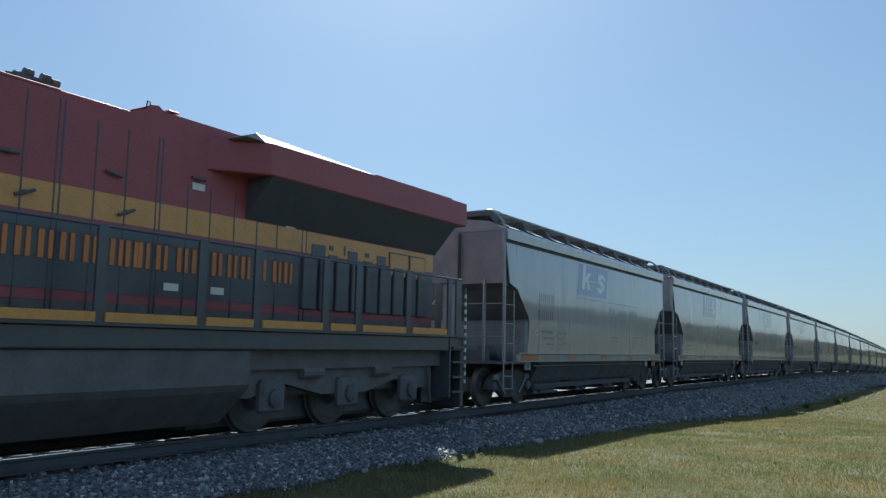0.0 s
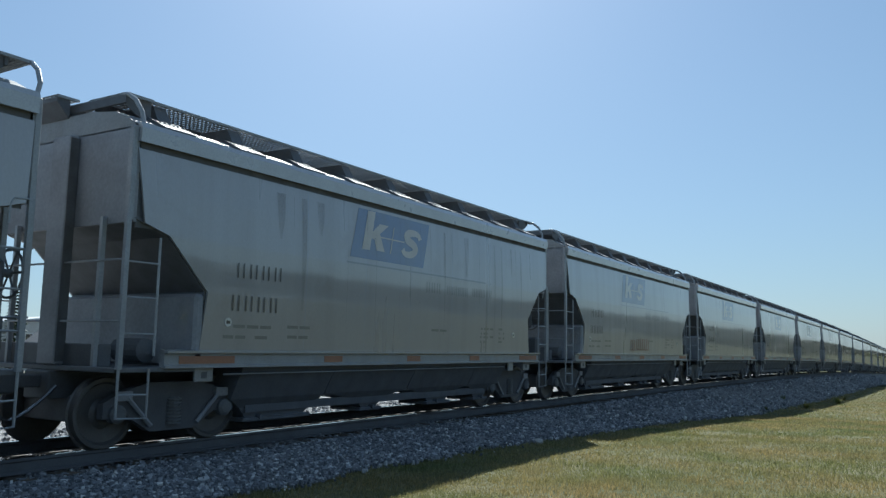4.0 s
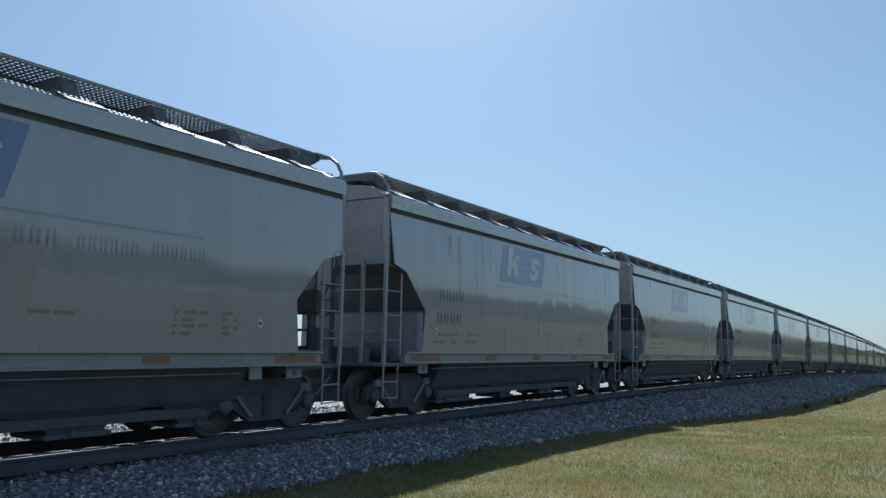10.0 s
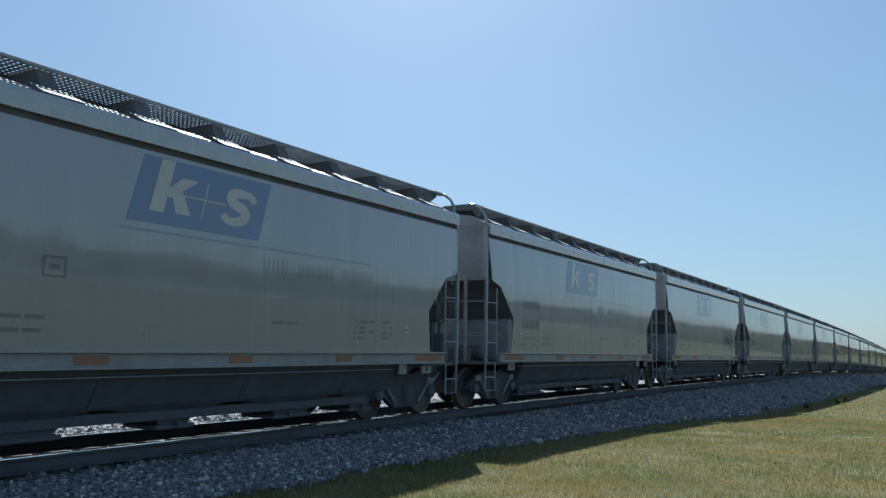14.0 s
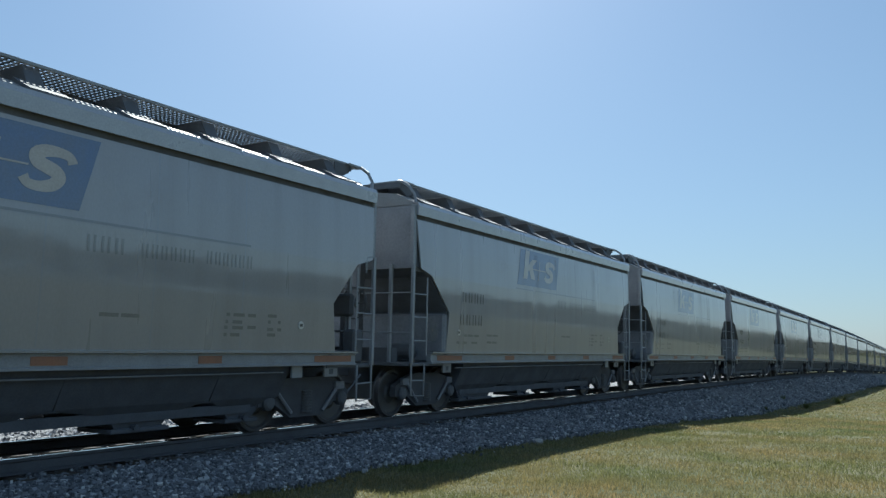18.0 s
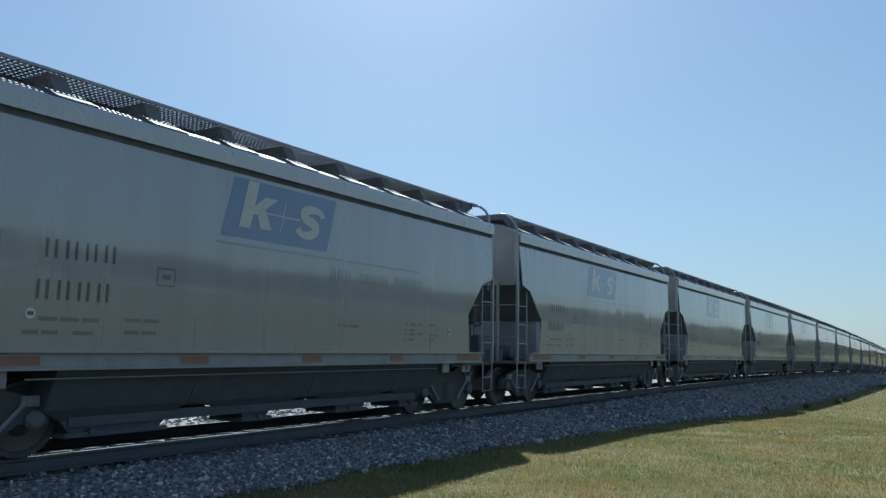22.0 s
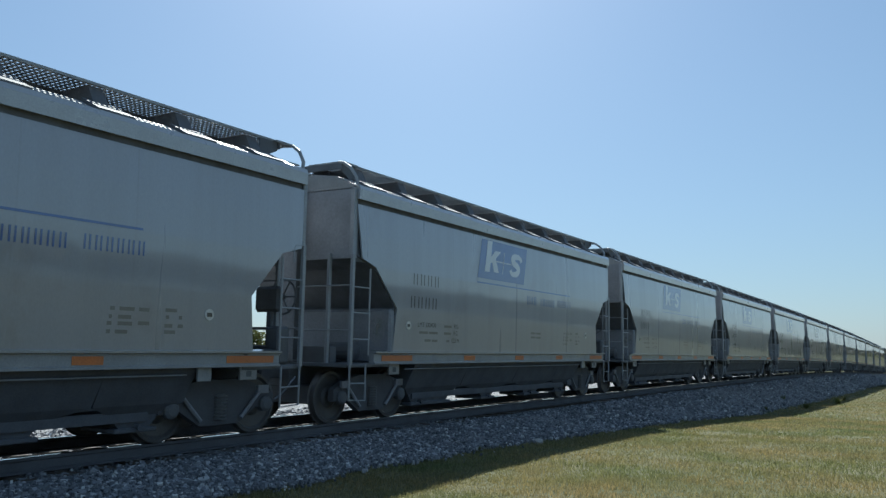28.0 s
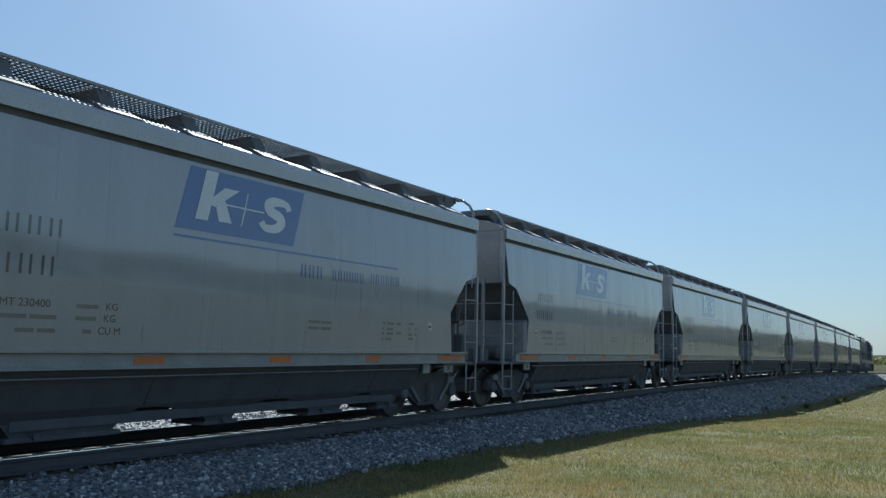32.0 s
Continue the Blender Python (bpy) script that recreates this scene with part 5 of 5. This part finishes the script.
def rank_weeds():
    """Tall weeds added along the stone bed's far edge; backlit shade in their colour."""
    rng = np.random.default_rng(21)
    # Added to hide the bright ground seen under the train.
    n = 30000
    y = rng.uniform(2, 90, n)
    x = rng.uniform(-17.0, -12.5, n)
    h = np.array([0.75 + 0.35 * noise.noise((v * 0.35, 2.0, 0)) for v in y]) * rng.uniform(0.5, 1.0, n)
    z = np.array([ground_z(a, b) for a, b in zip(x, y)])
    a, w = rng.uniform(0, 6.28, n), rng.uniform(0.008, 0.028, n)
    lean = rng.normal(size=(n, 2)) * 0.22 * h[:, None]
    base = np.c_[x, y, z]
    side = np.c_[np.cos(a) * w, np.sin(a) * w, np.zeros(n)]
    mid = base + np.c_[lean * 0.4, h * 0.6]
    v = np.stack([base - side * 0.6, base + side * 0.6, mid + side, base + np.c_[lean, h], mid - side], 1)
    many("rank_weeds", v, np.arange(n)[:, None] * 5 + np.array([[0, 1, 2, 3, 4]]), REED, "added tall weeds beyond the track, toned dark as backlit", "weeds")


def weed(x, y, size, seed):
    rng = random.Random(seed)
    bm = bmesh.new()
    for i in range(70):
        a, l = rng.uniform(0, 6.28), size * rng.uniform(0.5, 1.0)
        d = Vector((math.cos(a) * rng.uniform(0.2, 0.9), math.sin(a) * rng.uniform(0.2, 0.9), rng.uniform(0.4, 1))) * l
        u = Vector((-math.sin(a), math.cos(a), 0)) * size * 0.035
        p = Vector((rng.uniform(-0.2, 0.2), rng.uniform(-0.2, 0.2), 0)) * size
        vs = [bm.verts.new(c) for c in (p - u * 0.4, p + u * 0.4, p + d * 0.6 + u, p + d, p + d * 0.6 - u)]
        bm.faces.new(vs)
    ob = tagged(part("weed", bm, LEAF), "dark green weed growing in the ballast edge", "weed", "weeds at the ballast edge")
    ob.location = (x, y, ground_z(x, y))


# ---- trees and buildings around ----


def conifer(x, y, h, seed):
    rng = random.Random(seed)
    z = ground_z(x, y)
    tree = new("conifer")
    part("trunk", lathe([(0, 0.16), (h * 0.5, 0.09), (h, 0.01)], 8, "z"), BARK, tree)
    bm = bmesh.new()
    for i in range(26):
        u = i / 26
        zz = h * (0.10 + 0.88 * u)
        r = h * 0.26 * (1 - u) ** 0.85 + 0.08
        for k in range(11):
            a = rng.uniform(0, 6.28)
            l = r * rng.uniform(0.6, 1.1)
            for q in range(7):
                f = (q + 0.5) / 7
                c = Vector((math.cos(a) * l * f, math.sin(a) * l * f, zz - 0.25 * l * f + rng.uniform(-0.04, 0.04)))
                e = 0.13 + 0.12 * (1 - f)
                d1 = Vector((math.cos(a + rng.uniform(0.5, 1.2)), math.sin(a + rng.uniform(0.5, 1.2)), rng.uniform(-0.5, 0.1))) * e
                d2 = Vector((math.cos(a - rng.uniform(0.5, 1.2)), math.sin(a - rng.uniform(0.5, 1.2)), rng.uniform(-0.5, 0.1))) * e
                bm.faces.new([bm.verts.new(p) for p in (c, c + d1, c + (d1 + d2) * 1.1)])
                bm.faces.new([bm.verts.new(p) for p in (c, c + (d1 + d2) * 1.1, c + d2)])
    part("crown", bm, NEEDLE, tree)
    tree.location = (x, y, z)
    return tagged(tree, "dark green spruce tree standing in the field", "tree", "spruces beyond the track")


def broadleaf(seed, h):
    rng = random.Random(seed)
    tree = new("tree")
    part("trunk", lathe([(0, 0.22), (h * 0.3, 0.15), (h * 0.75, 0.05)], 8, "z"), BARK, tree)
    for i in range(2):
        a = rng.uniform(0, 6.28)
        z0 = h * rng.uniform(0.22, 0.5)
        part("limb", bars([(0, 0, z0), (math.cos(a) * h * 0.14, math.sin(a) * h * 0.14, z0 + h * 0.16), (math.cos(a) * h * 0.24, math.sin(a) * h * 0.24, z0 + h * 0.36)], 0.05), BARK, tree)
    bm = bmesh.new()
    lobes = [(Vector((rng.uniform(-1, 1) * h * 0.24, rng.uniform(-1, 1) * h * 0.24, h * rng.uniform(0.32, 0.85))), h * rng.uniform(0.12, 0.22)) for _ in range(11)]
    for c, r in lobes:
        for _ in range(70):
            d = Vector((rng.gauss(0, 1), rng.gauss(0, 1), rng.gauss(0, 1))).normalized() * r * rng.uniform(0.6, 1.05)
            p = c + d
            u = Vector((rng.gauss(0, 1), rng.gauss(0, 1), rng.gauss(0, 1))).normalized() * h * 0.035
            w = d.normalized().cross(u).normalized() * h * 0.03
            bm.faces.new([bm.verts.new(q) for q in (p - u, p + w, p + u, p - w)])
    part("crown", bm, LEAF, tree)
    return tagged(tree, "leafy green tree in a row behind the verge", "tree", "tree row behind the verge")


def tree_row():
    kinds = [broadleaf(k, 6.0) for k in range(3)]
    rng = random.Random(5)
    y, i = -30.0, 0
    while y < 330:
        x = 58 + rng.uniform(-4, 4)
        s = rng.uniform(0.42, 0.66)
        m = pose(x, y, ground_z(x, y) - 0.1, 0, 0, rng.uniform(0, 360))
        if i < 3:
            t = kinds[i]
            t.matrix_basis = m
        else:
            t = copy_thing(kinds[i % 3], m)
        t.scale = (s, s, s * rng.uniform(0.85, 1.2))
        y += rng.uniform(4, 13)
        i += 1


def thicket():
    """Unbroken scrub along the crest of the bank behind the verge."""
    rng = np.random.default_rng(12)
    n = 60000
    y = np.where(np.arange(n) < 30000, rng.uniform(-45, 340, n), rng.uniform(330, 1900, n))
    x = rng.uniform(50, 60, n)
    far = y > 335
    top = np.clip((y - 60) / 300, 0, 1) * 5.5 + np.array([2.8 + 1.1 * noise.noise((v * 0.11, 0, 0)) + 0.8 * noise.noise((v * 0.5, 4, 0)) for v in y])
    z = np.array([ground_z(a, b) for a, b in zip(x, y)]) + top * rng.uniform(0, 1, n) ** 0.6
    c = np.c_[x, y, z]
    d = rng.normal(size=(n, 2, 3))
    d /= np.linalg.norm(d, axis=2, keepdims=True)
    s = (rng.uniform(0.15, 0.42, n) * np.where(far, 2.6, 1.0))[:, None]
    u, w = d[:, 0] * s, d[:, 1] * s
    v = np.stack([c - u, c + w, c + u, c - w], 1)
    many("thicket", v, (np.arange(n)[:, None] * 4 + np.array([[0, 1, 2, 3]])), SCRUB, "olive brown scrub on the bank behind the verge", "scrub")


def woods():
    """Distant wood edges on the horizon."""
    rng = np.random.default_rng(3)
    n = 15000
    ang = np.radians(rng.uniform(-65, 60, n))
    dist = rng.uniform(780, 900, n)
    x, y = 9 - np.sin(ang) * dist, np.cos(ang) * dist
    grow = np.array([noise.noise((a * 9, 0, 0)) for a in ang])
    base = np.array([ground_z(a, b) for a, b in zip(x, y)])
    z = base + rng.uniform(0, 1, n) * (5.5 + 4 * grow)
    s = rng.uniform(0.7, 1.6, n)
    c = np.c_[x, y, z]
    d = rng.normal(size=(n, 2, 3))
    d /= np.linalg.norm(d, axis=2, keepdims=True)
    u, w = d[:, 0] * s[:, None], d[:, 1] * s[:, None]
    v = np.stack([c - u, c + w, c + u, c - w], 1)
    many("woods", v, (np.arange(n)[:, None] * 4 + np.array([[0, 1, 2, 3]])), LEAF, "distant hazy line of woods on the horizon", "woods")


def house(x, y, w, d, eave, ridge, wall_m, roof_m, label):
    z = ground_z(x, y)
    h = new("house")
    part("wall", B(-d / 2, d / 2, -w / 2, w / 2, -0.2, eave), wall_m, h)
    part("roof", P([(-w / 2 - 0.4, eave - 0.1), (0, ridge), (w / 2 + 0.4, eave - 0.1), (w / 2 + 0.4, eave + 0.1), (0, ridge + 0.22), (-w / 2 - 0.4, eave + 0.1)], "x", -d / 2 - 0.4, d / 2 + 0.4), roof_m, h)
    part("gable", P([(-w / 2, eave), (w / 2, eave), (0, ridge)], "x", -d / 2, d / 2), wall_m, h)
    for k in (-0.25, 0.25):
        win = part("window", B(d / 2 - 0.02, d / 2 + 0.05, w * k - 0.5, w * k + 0.5, eave * 0.4, eave * 0.85), WHITE, h)
        part("pane", B(d / 2 + 0.03, d / 2 + 0.06, w * k - 0.42, w * k + 0.42, eave * 0.4 + 0.08, eave * 0.85 - 0.08), GLASS, win)
    part("door", B(d / 2 - 0.02, d / 2 + 0.05, -0.45, 0.45, 0, 2.0), WHITE, h)
    h.location = (x, y, z)
    return tagged(h, label, "house", "buildings beyond the track")


SIDING = worn("pale_siding", (0.55, 0.55, 0.53), (0.38, 0.36, 0.33), 0.7)
SHINGLE = worn("grey_shingles", (0.17, 0.17, 0.18), (0.10, 0.10, 0.10), 0.85)
METALROOF = worn("white_metal_roof", (0.62, 0.63, 0.64), (0.4, 0.4, 0.4), 0.4, 0.3)

rock(3.45, 13.95, 0.11, "pale stone lying at the ballast toe")
rock(2.5, 18.95, 0.12, "pale stone on the ballast slope")
for i, (x, y, s) in enumerate(((4.35, 42.0, 0.42), (3.0, 44.0, 0.3), (4.9, 50.0, 0.5), (4.6, 56.0, 0.5), (3.4, 37.0, 0.2), (3.3, 12.0, 0.12))):
    weed(x, y, s, i)
conifer(-60, 40.6, 8.6, 1)
conifer(-60, 52.6, 8.2, 2)
conifer(-62, 38.4, 6.4, 3)
conifer(-60, 57.2, 6.4, 4)
conifer(-61, 60.4, 6.2, 5)
house(-72, 56.0, 7.6, 12.0, 3.4, 6.6, SIDING, SHINGLE, "pale house with a grey gable roof across the field")
house(-77, 65.0, 8.0, 10.0, 3.4, 6.7, SIDING, SHINGLE, "pale house with a grey gable roof across the field")
house(-95, 66.0, 26.0, 12.0, 6.4, 7.8, SIDING, METALROOF, "long low pale shed with a white metal roof")
house(-110, 98.0, 14.0, 10.0, 3.2, 5.6, SIDING, SHINGLE, "far pale house with a grey gable roof")
for i, (x, y, h) in enumerate(((-101, 87, 7.6), (-100, 93, 8.0), (-100, 100, 7.4), (-103, 106, 8.2), (-104, 113, 8.8), (-106, 120, 8.4))):
    t = broadleaf(20 + i, h)
    t.location = (x, y, ground_z(x, y) - 0.1)
    tagged(t, "leafy green tree beyond the field", "tree", "trees beyond the track")
tree_row()
thicket()
woods()
stones()
rank_weeds()
grass()

motions()
